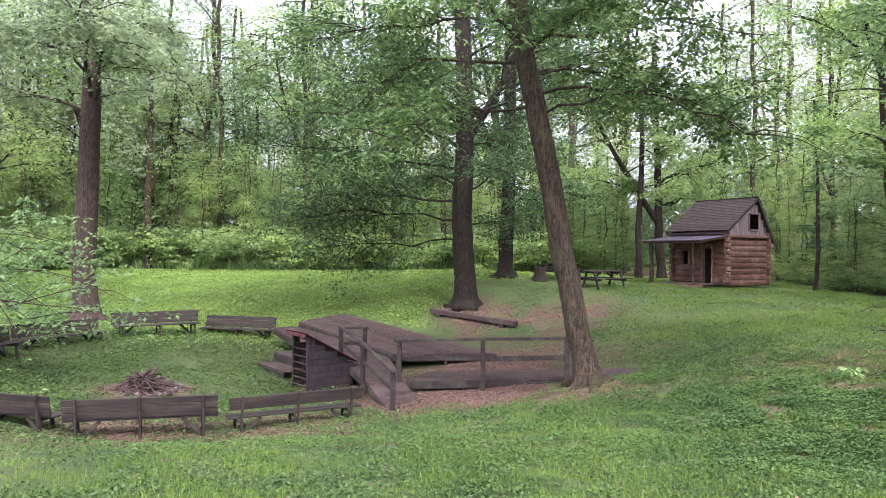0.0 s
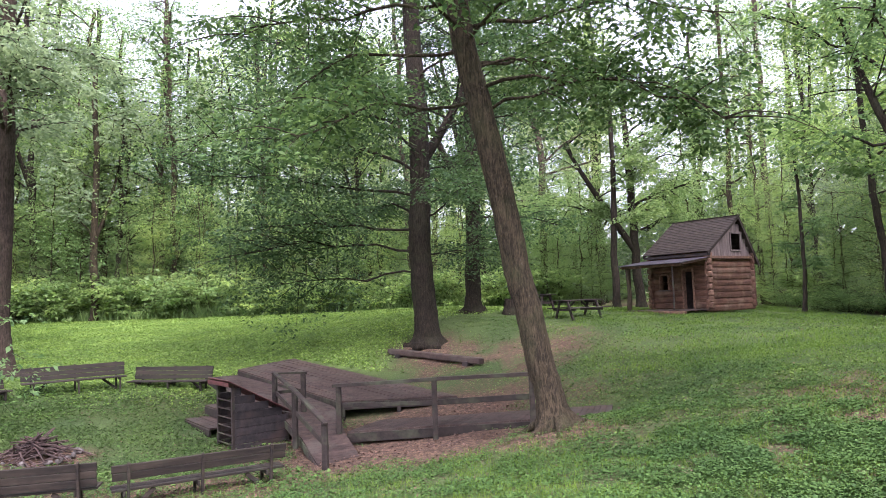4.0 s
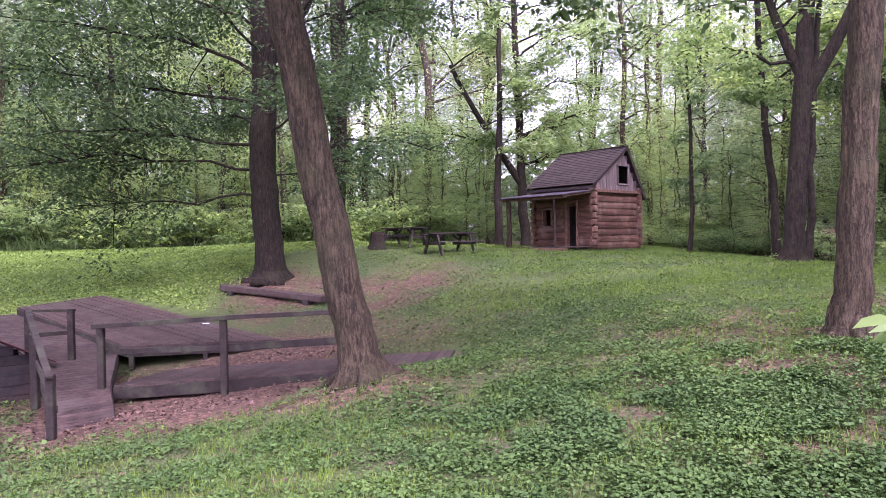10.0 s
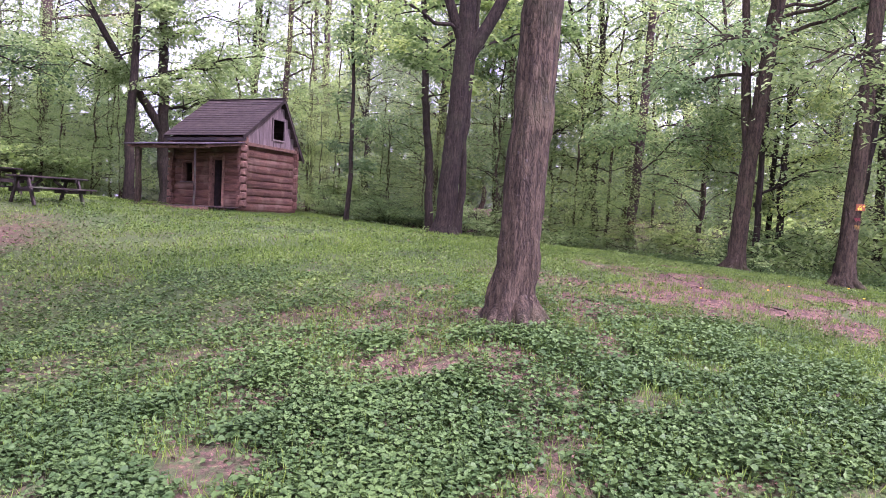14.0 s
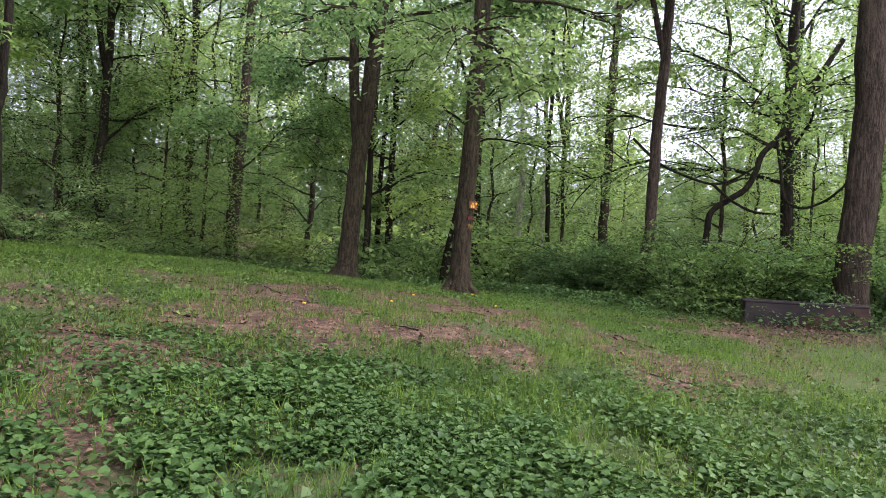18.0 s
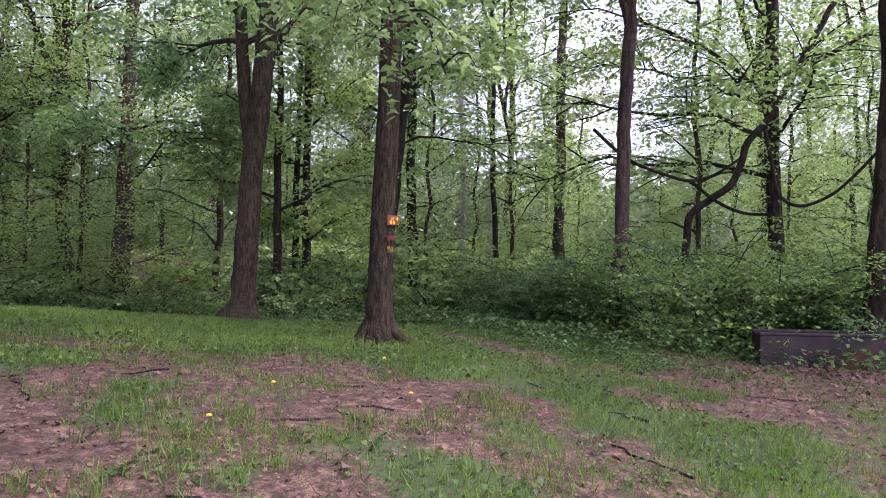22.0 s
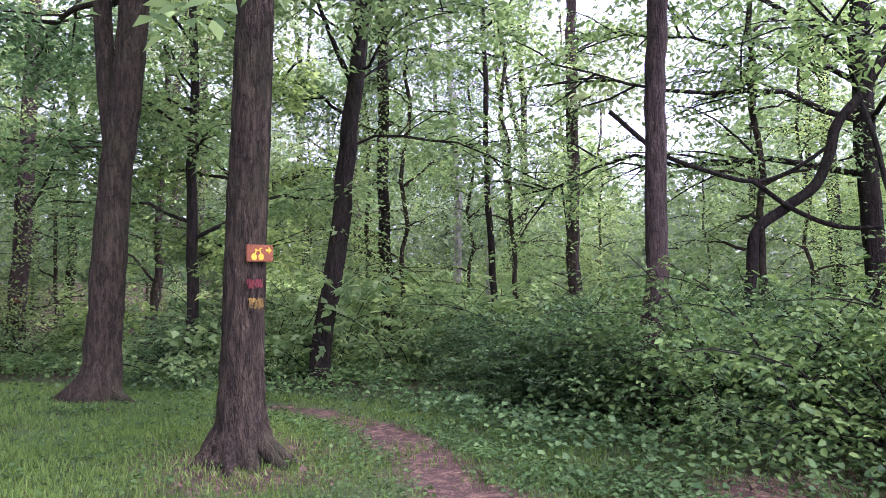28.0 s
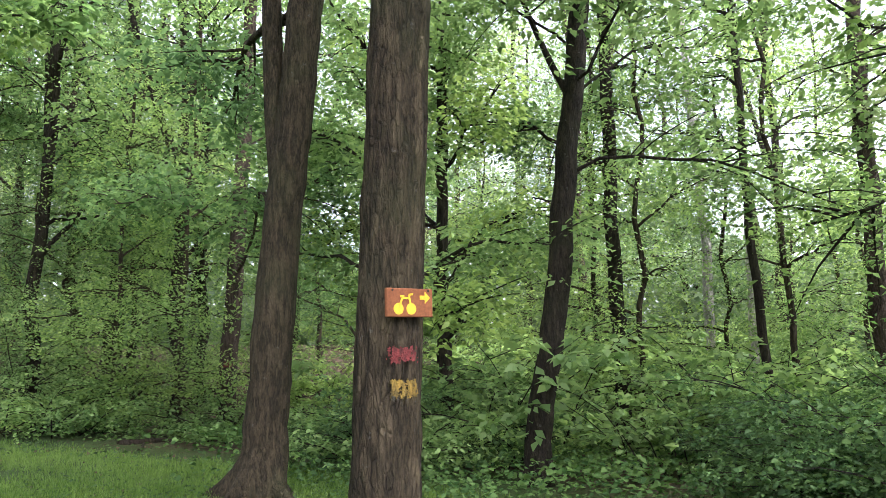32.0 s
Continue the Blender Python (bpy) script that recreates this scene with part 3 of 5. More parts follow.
blades("grass", rng, x, y, 0.085, 0.0055, GRASS_BLADE, "tufted grass between bare patches of soil")
x, y = scatter(rng, 130000, 4, 19, 20, 40, lambda x, y: np.clip(fractal(x, y, 1.2, 63) * 2.6 - 0.8, 0, 1) * open_ground(x, y) * np.clip(cover_of(x, y) * 2.4 - 0.9, 0, 1) * np.clip((edge_x(y) - x + 1) / 1.5, 0, 1))
blades("grass", rng, x, y, 0.13, 0.012, GRASS_BLADE, "longer grass in front of the cabin")
x, y = scatter(rng, 110000, -10, 24, 8, 32, lambda x, y: (0.05 + 0.9 * blob(x, y, 0.6, 18.4, 2.2, 0.7) + 0.9 * blob(x, y, 1.4, 21.3, 2.4, 0.9) + 0.9 * blob(x, y, 20.2, 12.0, 1.4, 1.0) + 0.5 * blob(x, y, -3.4, 14.9, 4, 0.5) + 0.4 * blob(x, y, -1.6, 18, 0.8, 1.0)) * np.clip(1.5 - cover_of(x, y), 0, 1))
low_leaves("leaf_litter", rng, x, y, 0.055, 0.03, DRY_LEAF, "dry brown fallen leaves lying on the soil", "leaf litter", False, 0.4)
x, y = scatter(rng, 90000, 10, 24, 11, 24, lambda x, y: near_walk(x, y) * np.clip(fractal(x, y, 1.0, 71) * 2.6 - 0.9, 0, 1) * np.clip(cover_of(x, y) * 2 - 0.5, 0, 1) * np.clip((edge_x(y) - x + 1) / 1.5, 0, 1))
low_leaves("lawn_weeds", rng, x, y, 0.03, 0.05, GRASS_LEAF, "small leafy weeds growing through the thin grass", "weeds", True, 0.5)
x, y = scatter(rng, 170000, -15.5, 1.5, 12.5, 27.5, lambda x, y: np.clip(1.25 - np.hypot(x + 7.6, y - 19.6) / 9.5, 0, 1) * np.clip(fractal(x, y, 0.9, 81) * 2.6 - 0.55, 0, 1) * np.clip(cover_of(x, y) * 2 - 0.45, 0, 1) * open_ground(x, y))
low_leaves("circle_weeds", rng, x, y, 0.046, 0.06, GRASS_LEAF, "short weeds and clover inside the bench circle", "weeds", False, 0.5)
x, y = scatter(rng, 110000, 0, 19, 15, 34, lambda x, y: np.clip(fractal(x, y, 1.0, 83) * 2.8 - 0.75, 0, 1) * np.clip(cover_of(x, y) * 2 - 0.45, 0, 1) * open_ground(x, y) * np.clip((edge_x(y) - x + 1) / 1.5, 0, 1))
low_leaves("slope_weeds", rng, x, y, 0.045, 0.06, GRASS_LEAF, "short weeds on the slope before the cabin", "weeds", False, 0.5)
x, y = scatter(rng, 170000, 3.5, 23, 9.5, 24, lambda x, y: np.clip(1.15 - cover_of(x, y) * 1.5, 0, 1) * np.clip((edge_x(y) - x + 1) / 1.5, 0, 1) * np.clip(trail_distance(x, y) - 0.3, 0, 1) * 0.4)
low_leaves("soil_litter", rng, x, y, 0.024, 0.012, DRY_LEAF, "small dry leaves and bark crumbs on the bare soil", "leaf litter", False, 0.6)
x, y = scatter(rng, 300000, 6, 23, 11, 24, lambda x, y: np.clip(1.1 - cover_of(x, y), 0, 1) * np.clip(fractal(x, y, 0.35, 91) * 4 - 1.9, 0, 1) * np.clip((edge_x(y) - x + 1) / 1.5, 0, 1))
blades("grass_tufts", rng, x, y, 0.10, 0.006, GRASS_BLADE, "small separate tufts of grass on the bare soil")
x, y = scatter(rng, 60000, 19, 25, 10, 24, lambda x, y: np.exp(-(((x - edge_x(y) + 0.1) / 0.75) ** 2)) * np.clip(fractal(x, y, 0.6, 95) * 3.2 - 0.9, 0, 1) * np.clip(trail_distance(x, y) * 2 - 0.5, 0, 1) * 0.6)
low_leaves("edge_weeds", rng, x, y, 0.06, 0.26, LEAF_BUSH, "knee-low leafy weeds along the foot of the thicket", "weeds", True, 0.5)
x, y = scatter(rng, 150000, 20, 34, 9, 32, lambda x, y: np.clip((x - edge_x(y) - 0.2) / 1.2, 0, 1) * np.clip(1.5 - (x - edge_x(y)) / 7, 0, 1) * np.clip(fractal(x, y, 1.1, 97) * 3.2 - 0.9, 0, 1) * np.clip(trail_distance(x, y) * 2 - 0.6, 0, 1) * 0.6)
low_leaves("undergrowth", rng, x, y, 0.075, 0.38, LEAF_BUSH, "knee-high leafy undergrowth covering the floor of the wood", "undergrowth", True, 0.5)
x, y = scatter(rng, 190000, 15.5, 25, 16, 31, lambda x, y: np.clip((edge_x(y) - x + 0.6) / 1.2, 0, 1) * np.clip(fractal(x, y, 0.7, 101) * 2.8 - 0.5, 0.2, 1) * np.clip(trail_distance(x, y) * 2 - 0.5, 0, 1) * np.clip((y - 15.5 - 0.5 * (19 - x)) / 2, 0, 1))
blades("grass", rng, x, y, 0.085, 0.009, CLOVER_LEAF, "lush bright-green grass between the sign tree and the wood")
x, y = scatter(rng, 30000, -34, 9, 45.2, 48.5, lambda x, y: np.clip(fractal(x, y, 1.5, 85) * 2.2 - 0.3, 0, 1))
blades("tall_weeds", rng, x, y, 0.9, 0.07, LEAF_LIGHT, "tall light-green weeds along the far edge of the meadow", "weeds")


# ---- trees ----
TRUNKS = {}


def limb_path(rng, start, az, length, rise, droop, n=7, wob=0.12):
    p, out = np.array(start, float), []
    step = length / (n - 1)
    for k in range(n):
        out.append(p.copy())
        a = az + rng.normal(0, wob)
        az = az * 0.5 + a * 0.5
        e = rise - droop * (k / (n - 1)) ** 1.3 + rng.normal(0, wob * 0.6)
        p = p + step * np.array([math.cos(az) * math.cos(e), math.sin(az) * math.cos(e), math.sin(e)])
    return np.array(out)


def along(path, f):
    k = min(max(f, 0), 0.9999) * (len(path) - 1)
    i = int(k)
    return path[i] + (path[i + 1] - path[i]) * (k - i)


def crown_mesh(rng, twigs, count, size, material, spread, aspect=0.5, flat=0.4, name="crown", broad=False, bunch=9):
    """Leaves in flat drooping sprays along twigs: each twig is (path, weight)."""
    w = np.array([t[1] for t in twigs], float)
    sprays = max(1, count // bunch)
    pick = rng.choice(len(twigs), sprays, p=w / w.sum())
    f = rng.uniform(0.1, 1.06, sprays) ** 0.75
    paths = np.stack([np.array([along(t[0], q) for q in np.linspace(0, 1, 6)]) for t in twigs])
    k = np.clip(f, 0, 0.9999) * 5
    i = k.astype(int)
    mid = paths[pick, i] + (paths[pick, i + 1] - paths[pick, i]) * (k - i)[:, None]
    mid = mid + rng.normal(0, 1, (sprays, 3)) * np.array([spread, spread, spread * 0.7])
    tilt = rng.normal(0, 0.28, (sprays, 2))
    own = rng.integers(0, sprays, count)
    a, d = rng.uniform(0, 2 * np.pi, count), np.sqrt(rng.uniform(0, 1, count)) * max(spread * 0.75, size)
    out = np.stack([np.cos(a), np.sin(a)], -1)
    off = out * d[:, None]
    lift = (off * tilt[own]).sum(1) - 0.25 * d + rng.normal(0, 0.12 * spread, count)
    pos = mid[own] + np.concatenate([off, lift[:, None]], 1)
    turn = a + rng.normal(0, 0.7, count)
    axis = np.stack([np.cos(turn), np.sin(turn), rng.normal(-0.4, 0.3, count)], -1)
    normal = np.stack([rng.normal(0, flat, count) - tilt[own, 0], rng.normal(0, flat, count) - tilt[own, 1], np.ones(count)], -1)
    s = size * rng.uniform(0.6, 1.3, count)
    return leaf_mesh(name, pos, axis, normal, s, s * aspect, material, broad)


def hs_near(height, rings):
    """Heights of the trunk's rings, closer together near the ground."""
    return -0.25 + (height + 0.25) * np.linspace(0, 1, rings) ** 1.5


def tree(name, x, y, height, radius, lean=(0, 0), limbs=(), auto=0, first=3.0, reach=3.5, leaves=4000, size=0.16, bark=None, leaf=None, seed=1,
         label="", sides=12, rings=24, spread=0.28, rough=0.05, forks=(), flute=0, top=0.52, slim=1.0, broad=False, wob=0.06, category="tree", group="", split=True, rise=(0.2, 0.8), aspect=0.5, droop=0.7, at=None, roots=0):
    """A tree: tapered trunk, limbs that fork into twigs, and a crown of leaves on the twigs.
    limbs: (height, azimuth in degrees, length, rise, droop) of each known limb; auto: how many more grow above first."""
    rng = np.random.default_rng(seed)
    bark, leaf = bark or BARK, leaf or LEAF_MID
    z0 = gz(x, y) if at is None else at
    t = thing(name, pose(x, y, z0), label, category, group)
    hs = hs_near(height, rings)
    sway = np.cumsum(rng.normal(0, wob * height / rings, (rings, 2)), 0)
    sway -= sway[0] + np.linspace(0, 1, rings)[:, None] * (sway[-1] - sway[0]) * 0.5
    path = np.stack([lean[0] * hs + sway[:, 0], lean[1] * hs + sway[:, 1], hs], -1)
    rad = radius * (1 - (1 - top) * np.clip(hs / height, 0, 1)) * (1 + 0.42 * np.exp(-np.maximum(hs, 0) / 0.22))
    v, f = tube(path, rad, sides, rough, rng, flute, hs)
    link = quad_mesh("trunk", v, f, bark, True)
    ob = new("trunk", link)
    ob.parent = t
    for k in range(roots):
        az = 2 * math.pi * (k + rng.uniform(-0.3, 0.3)) / roots
        out = np.array([math.cos(az), math.sin(az), 0])
        run = radius * rng.uniform(2.0, 3.3)
        bend = np.array([-math.sin(az), math.cos(az), 0]) * rng.normal(0, 0.12)
        rp = np.array([out * (radius * 0.55 + run * q) + bend * q * q + np.array([0, 0, 0.30 * (1 - q) ** 2.2 - 0.02 - 0.06 * q * q + gz(x + out[0] * run * q, y + out[1] * run * q) - z0]) for q in np.linspace(0, 1, 9)])
        v, f = tube(rp, np.linspace(radius * 0.42, 0.025, 9), 9, 0.06, rng)
        rt = new("root", quad_mesh("root", v, f, bark, True))
        rt.parent = t
    TRUNKS[seed] = (x, y, z0, hs, path, rad)
    trunk_at = lambda h: np.array([np.interp(h, hs, path[:, k]) for k in range(3)])
    twigs, wood = [], []
    todo = list(limbs)
    for k in range(auto):
        h = first + (height - first) * (k + rng.uniform(0, 1)) / max(auto, 1)
        todo.append((h, rng.uniform(0, 360), reach * rng.uniform(0.6, 1.15) * (1.1 - 0.5 * (h - first) / (height - first + 1e-6)), rng.uniform(*rise), droop * rng.uniform(0.5, 1.3)))
    for h, az, ln, up, drop in todo:
        az = math.radians(az)
        p = limb_path(rng, trunk_at(h), az, ln, up, drop, 9, 0.3)
        r0 = min(radius * 0.5, 0.012 * ln + 0.010) * slim
        if split:
            v, f = tube(p, np.linspace(r0, r0 * 0.25, len(p)), 7, 0.05, rng)
            lb = new("limb", quad_mesh("limb", v, f, bark, True))
            lb.parent = t
        else:
            wood.append(tube(p, np.linspace(r0, r0 * 0.25, len(p)), 6, 0.05, rng))
        for q in range(int(4 + ln * 2.0)):
            fr = rng.uniform(0.22, 1.0)
            s = limb_path(rng, along(p, fr), az + rng.choice([-1, 1]) * rng.uniform(0.35, 1.3), ln * rng.uniform(0.2, 0.45), up * 0.4 + rng.normal(0, 0.32), drop, 5)
            wood.append(tube(s, np.linspace(r0 * 0.4, 0.004, len(s)), 4 if split else 3))
            twigs.append((s, ln * 0.4))
        twigs.append((p[2:], ln * 0.4))
    for h, az, ln, up, r in forks:
        p = limb_path(rng, trunk_at(h), math.radians(az), ln, up, -0.25, 9, 0.05)
        v, f = tube(p, np.linspace(r, r * 0.45, len(p)), sides, rough, rng)
        fk = new("fork", quad_mesh("fork", v, f, bark, True))
        fk.parent = t
        for q in range(7):
            s = limb_path(rng, along(p, rng.uniform(0.3, 1)), rng.uniform(0, 6.28), reach * rng.uniform(0.4, 0.9), rng.uniform(*rise), droop, 6)
            wood.append(tube(s, np.linspace(r * 0.25, 0.006, len(s)), 5))
            twigs.append((s, 1.2))
    if wood:
        v, f = merge(wood)
        br = tagged(new("branchwork", quad_mesh("branchwork", v, f, bark, True)), kind="stuff")
        br.parent = t
    if leaves and twigs:
        cr = new("crown", crown_mesh(rng, twigs, leaves, size, leaf, spread, aspect, 0.5, "crown", broad))
        cr.parent = t
    return t


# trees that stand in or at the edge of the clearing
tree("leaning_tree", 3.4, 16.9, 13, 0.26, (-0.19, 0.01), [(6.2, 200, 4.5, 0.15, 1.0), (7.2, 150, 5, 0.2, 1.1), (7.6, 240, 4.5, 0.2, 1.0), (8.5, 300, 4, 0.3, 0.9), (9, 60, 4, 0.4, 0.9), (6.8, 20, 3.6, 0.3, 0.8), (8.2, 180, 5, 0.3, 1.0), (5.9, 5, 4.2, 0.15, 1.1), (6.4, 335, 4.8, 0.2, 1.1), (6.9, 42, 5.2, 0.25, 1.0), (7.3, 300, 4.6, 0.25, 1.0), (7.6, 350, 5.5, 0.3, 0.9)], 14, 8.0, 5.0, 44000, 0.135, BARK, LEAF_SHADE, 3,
     "leaning hardwood with furrowed grey-brown bark beside the boardwalk", 40, 90, 0.3, 0.035, slim=0.6, flute=5, roots=5, top=0.75)
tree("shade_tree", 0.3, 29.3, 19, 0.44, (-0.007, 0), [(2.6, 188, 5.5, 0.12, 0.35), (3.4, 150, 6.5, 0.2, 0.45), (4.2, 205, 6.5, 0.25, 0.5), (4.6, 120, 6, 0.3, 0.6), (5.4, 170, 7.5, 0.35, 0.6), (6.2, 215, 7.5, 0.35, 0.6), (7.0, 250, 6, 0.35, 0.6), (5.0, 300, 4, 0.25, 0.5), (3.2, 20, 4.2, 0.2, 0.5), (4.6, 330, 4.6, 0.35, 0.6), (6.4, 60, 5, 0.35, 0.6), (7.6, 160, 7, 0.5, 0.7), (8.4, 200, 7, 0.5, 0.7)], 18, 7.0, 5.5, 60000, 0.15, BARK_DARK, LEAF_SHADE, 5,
     "broad shade tree with dark trunk and low spreading limbs", 28, 70, 0.45, 0.03, slim=0.6, forks=[(6.5, 20, 5, 1.0, 0.2)], flute=6)
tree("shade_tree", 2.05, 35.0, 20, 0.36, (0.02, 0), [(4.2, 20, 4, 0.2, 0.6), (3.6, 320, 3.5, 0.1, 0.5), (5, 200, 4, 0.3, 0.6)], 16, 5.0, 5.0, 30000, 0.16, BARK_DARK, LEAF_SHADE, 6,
     "broad shade tree with a forked dark trunk by the picnic tables", 20, 60, 0.45, 0.03, forks=[(4.6, 170, 6, 1.1, 0.2)], flute=6)
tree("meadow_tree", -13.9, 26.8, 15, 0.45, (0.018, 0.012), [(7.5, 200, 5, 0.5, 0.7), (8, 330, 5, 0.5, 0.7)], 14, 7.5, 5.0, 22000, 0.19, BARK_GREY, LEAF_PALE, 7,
     "tall grey-barked tree standing behind the bench circle", 20, 60, 0.33, 0.03, forks=[(11.5, 160, 5, 0.9, 0.18)], flute=5)
tree("meadow_tree", -17.6, 15.3, 13, 0.26, (0.02, 0), [(3.1, 40, 9.5, 0.22, 0.95), (3.4, 46, 8.5, 0.25, 1.0), (2.7, 34, 7.5, 0.2, 0.9)], 4, 8.5, 3.0, 7500, 0.15, BARK_GREY, LEAF_MID, 8,
     "tree with long low branches hanging over the benches", 12, 40, 0.3, slim=0.35)
tree("hillside_tree", 9.4, 15.2, 14, 0.205, (0.052, -0.038), [(7.5, 200, 4, 0.3, 0.9), (7, 100, 4, 0.3, 0.8)], 11, 7.0, 4.0, 18000, 0.125, BARK, LEAF_MID, 9,
     "straight furrowed-bark tree on the ivy-covered slope", 40, 100, 0.3, 0.04, flute=5, roots=6, top=0.65)
tree("forked_tree", 15.5, 26.2, 15, 0.29, (0.05, -0.03), [(5.5, 180, 4, 0.3, 0.8)], 12, 7.0, 4.5, 22000, 0.14, BARK_DARK, LEAF_MID, 10,
     "dark forked tree at the edge of the wood near the cabin", 20, 60, 0.33, 0.04, forks=[(4.6, 330, 7, 1.05, 0.19), (5.2, 170, 5, 1.15, 0.15)], flute=5)
tree("edge_tree", 24.8, 28.0, 15, 0.19, (0.03, -0.025), [(4.2, 170, 4, 0.2, 0.5), (4.8, 250, 4.2, 0.25, 0.6)], 14, 3.0, 4.2, 16000, 0.14, BARK_GREY, LEAF_MID, 12,
     "slender grey-brown tree with a red trail blaze at the wood's edge", 14, 50, 0.33, 0.03, slim=0.6)
tree("edge_tree", 21.2, 21.1, 15, 0.215, (0.07, -0.07), [(5.6, 200, 3.5, 0.2, 0.8), (6.5, 300, 4, 0.3, 0.8)], 12, 5.0, 4.4, 16000, 0.135, BARK, LEAF_MID, 13,
     "thick leaning tree with dark furrowed bark at the wood's edge", 36, 90, 0.3, 0.04, forks=[(2.9, 88, 8, 1.45, 0.13)], roots=5, flute=5)
SIGN_TREE = tree("sign_tree", 19.62, 17.42, 15, 0.168, (0.02, -0.034), [(4.7, 219, 3.1, -0.05, 1.25), (4.5, 194, 2.9, -0.1, 1.2), (4.9, 165, 2.6, -0.05, 1.2), (6.5, 200, 3.5, 0.2, 0.9), (5.6, 330, 3.2, 0.2, 0.8)], 10, 6.0, 4.0, 6500, 0.14, BARK, LEAF_LIGHT, 14,
     "tall tree with deeply furrowed bark, a trail sign and paint blazes", 56, 150, 0.3, 0.045, flute=6, wob=0.02, roots=7)
tree("edge_tree", 24.7, 20.2, 15, 0.165, (0.075, -0.10), [(5.2, 230, 3.5, 0.1, 0.7)], 13, 3.6, 4.0, 15000, 0.12, BARK_DARK, LEAF_LIGHT, 15,
     "dark trunk with a dead fork leaning over the trail", 24, 60, 0.33, 0.03, slim=0.5, forks=[(4.9, 150, 2.2, 1.1, 0.05)])
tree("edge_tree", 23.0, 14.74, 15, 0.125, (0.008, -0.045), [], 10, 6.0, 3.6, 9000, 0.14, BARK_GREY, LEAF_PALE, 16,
     "slim pinkish-grey trunk rising out of the thicket", 16, 60, 0.33, 0.03, forks=[(5.2, 120, 5, 1.3, 0.07)])
tree("edge_tree", 22.0, 11.0, 15, 0.28, (0, -0.03), [], 11, 6.5, 4.0, 12000, 0.14, BARK_GREY, LEAF_MID, 17,
     "thick grey trunk behind the fallen beam", 30, 80, 0.33, 0.04, flute=5)
tree("twisted_tree", 27.3, 12.0, 12, 0.17, (-0.01, 0.01), [(4.2, 170, 4, 0.3, 0.5), (4.5, 100, 4.5, 0.5, 0.6), (3.8, 220, 4, 0.5, 0.6)], 14, 3.0, 4.8, 16000, 0.12, BARK_DARK, LEAF_MID, 18,
     "dark crooked tree with spreading limbs in the thicket", 12, 40, 0.33, 0.04, slim=0.75, rise=(0.2, 0.9))
tree("sapling", 24.1, 22.5, 8, 0.11, (0.02, 0), [], 12, 1.6, 2.4, 8000, 0.12, BARK_DARK, LEAF_LIGHT, 19, "thin understory tree in the wood", 8, 24)
tree("sapling", 25.6, 22.6, 9, 0.12, (0.01, 0.01), [], 12, 1.6, 2.4, 8000, 0.12, BARK_DARK, LEAF_LIGHT, 20, "thin understory tree in the wood", 8, 24)
tree("sapling", 29.85, 19.1, 12, 0.085, (0.0, 0.0), [], 9, 4.0, 2.2, 2200, 0.17, BARK_DARK, LEAF_LIGHT, 21, "thin dark sapling with sparse pale leaves", 8, 30)
tree("edge_tree", 25.4, 35.5, 15, 0.27, (0.02, 0.0), [], 12, 4.0, 4.2, 11000, 0.16, BARK_DARK, LEAF_MID, 61, "dark rough trunk standing beside a thinner one", 14, 50, forks=[(4.6, 200, 6, 1.2, 0.13)], flute=5)
tree("edge_tree", 26.1, 35.9, 14, 0.15, (0.05, 0.0), [], 10, 4.0, 3.4, 7000, 0.16, BARK_DARK, LEAF_MID, 62, "thin dark trunk beside a thicker one", 10, 40)
tree("edge_tree", 28.3, 21.0, 14, 0.15, (0.03, 0.01), [], 10, 4.5, 3.2, 9500, 0.116, BARK_DARK, LEAF_MID, 63, "dark straight trunk deeper in the wood", 10, 40)
tree("sapling", 26.6, 23.6, 9, 0.10, (0.02, 0.0), [], 12, 2.0, 2.6, 7000, 0.12, BARK_DARK, LEAF_LIGHT, 64, "thin leaning understory tree in the wood", 8, 24)
tree("dead_tree", 32.3, 21.2, 11, 0.13, (0.015, 0.01), [], 5, 6.0, 2.0, 0, 0.17, BARK_PALE, LEAF_LIGHT, 22, "pale bare dead trunk in the wood", 8, 30)
tree("dead_tree", 32.5, 20.4, 5.5, 0.12, (0.06, -0.03), [], 0, 4.0, 2.0, 0, 0.17, BARK_PALE, LEAF_LIGHT, 23, "broken pale dead trunk in the wood", 8, 20)
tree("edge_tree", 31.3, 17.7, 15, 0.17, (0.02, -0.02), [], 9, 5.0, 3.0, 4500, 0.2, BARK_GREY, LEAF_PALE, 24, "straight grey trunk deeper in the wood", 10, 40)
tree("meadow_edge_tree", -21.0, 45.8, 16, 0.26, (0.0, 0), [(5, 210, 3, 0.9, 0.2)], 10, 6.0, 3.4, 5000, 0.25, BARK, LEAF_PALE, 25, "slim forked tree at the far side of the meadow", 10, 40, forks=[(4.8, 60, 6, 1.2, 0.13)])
tree("cabin_tree", 11.0, 41.5, 13, 0.26, (-0.04, 0.0), [(4.5, 190, 6, 0.5, 0.8), (5, 30, 5, 0.6, 0.7)], 14, 4.0, 5.0, 22000, 0.15, BARK_DARK, LEAF_LIGHT, 26, "spreading dark-limbed tree behind the cabin", 10, 40, forks=[(3.0, 175, 7, 0.95, 0.2)])
tree("cabin_tree", 9.2, 39.0, 10, 0.2, (0.02, 0.0), [], 8, 4.0, 3.0, 9000, 0.16, BARK_DARK, LEAF_LIGHT, 27, "dark tree standing behind the cabin porch", 10, 40)
tree("vine_clad_sapling", 16.6, 35.2, 9, 0.1, (-0.01, 0.0), [], 14, 1.5, 0.9, 2600, 0.16, BARK_DARK, LEAF_MID, 28, "thin trunk wrapped in leafy vine beside the cabin", 8, 30, 0.18)
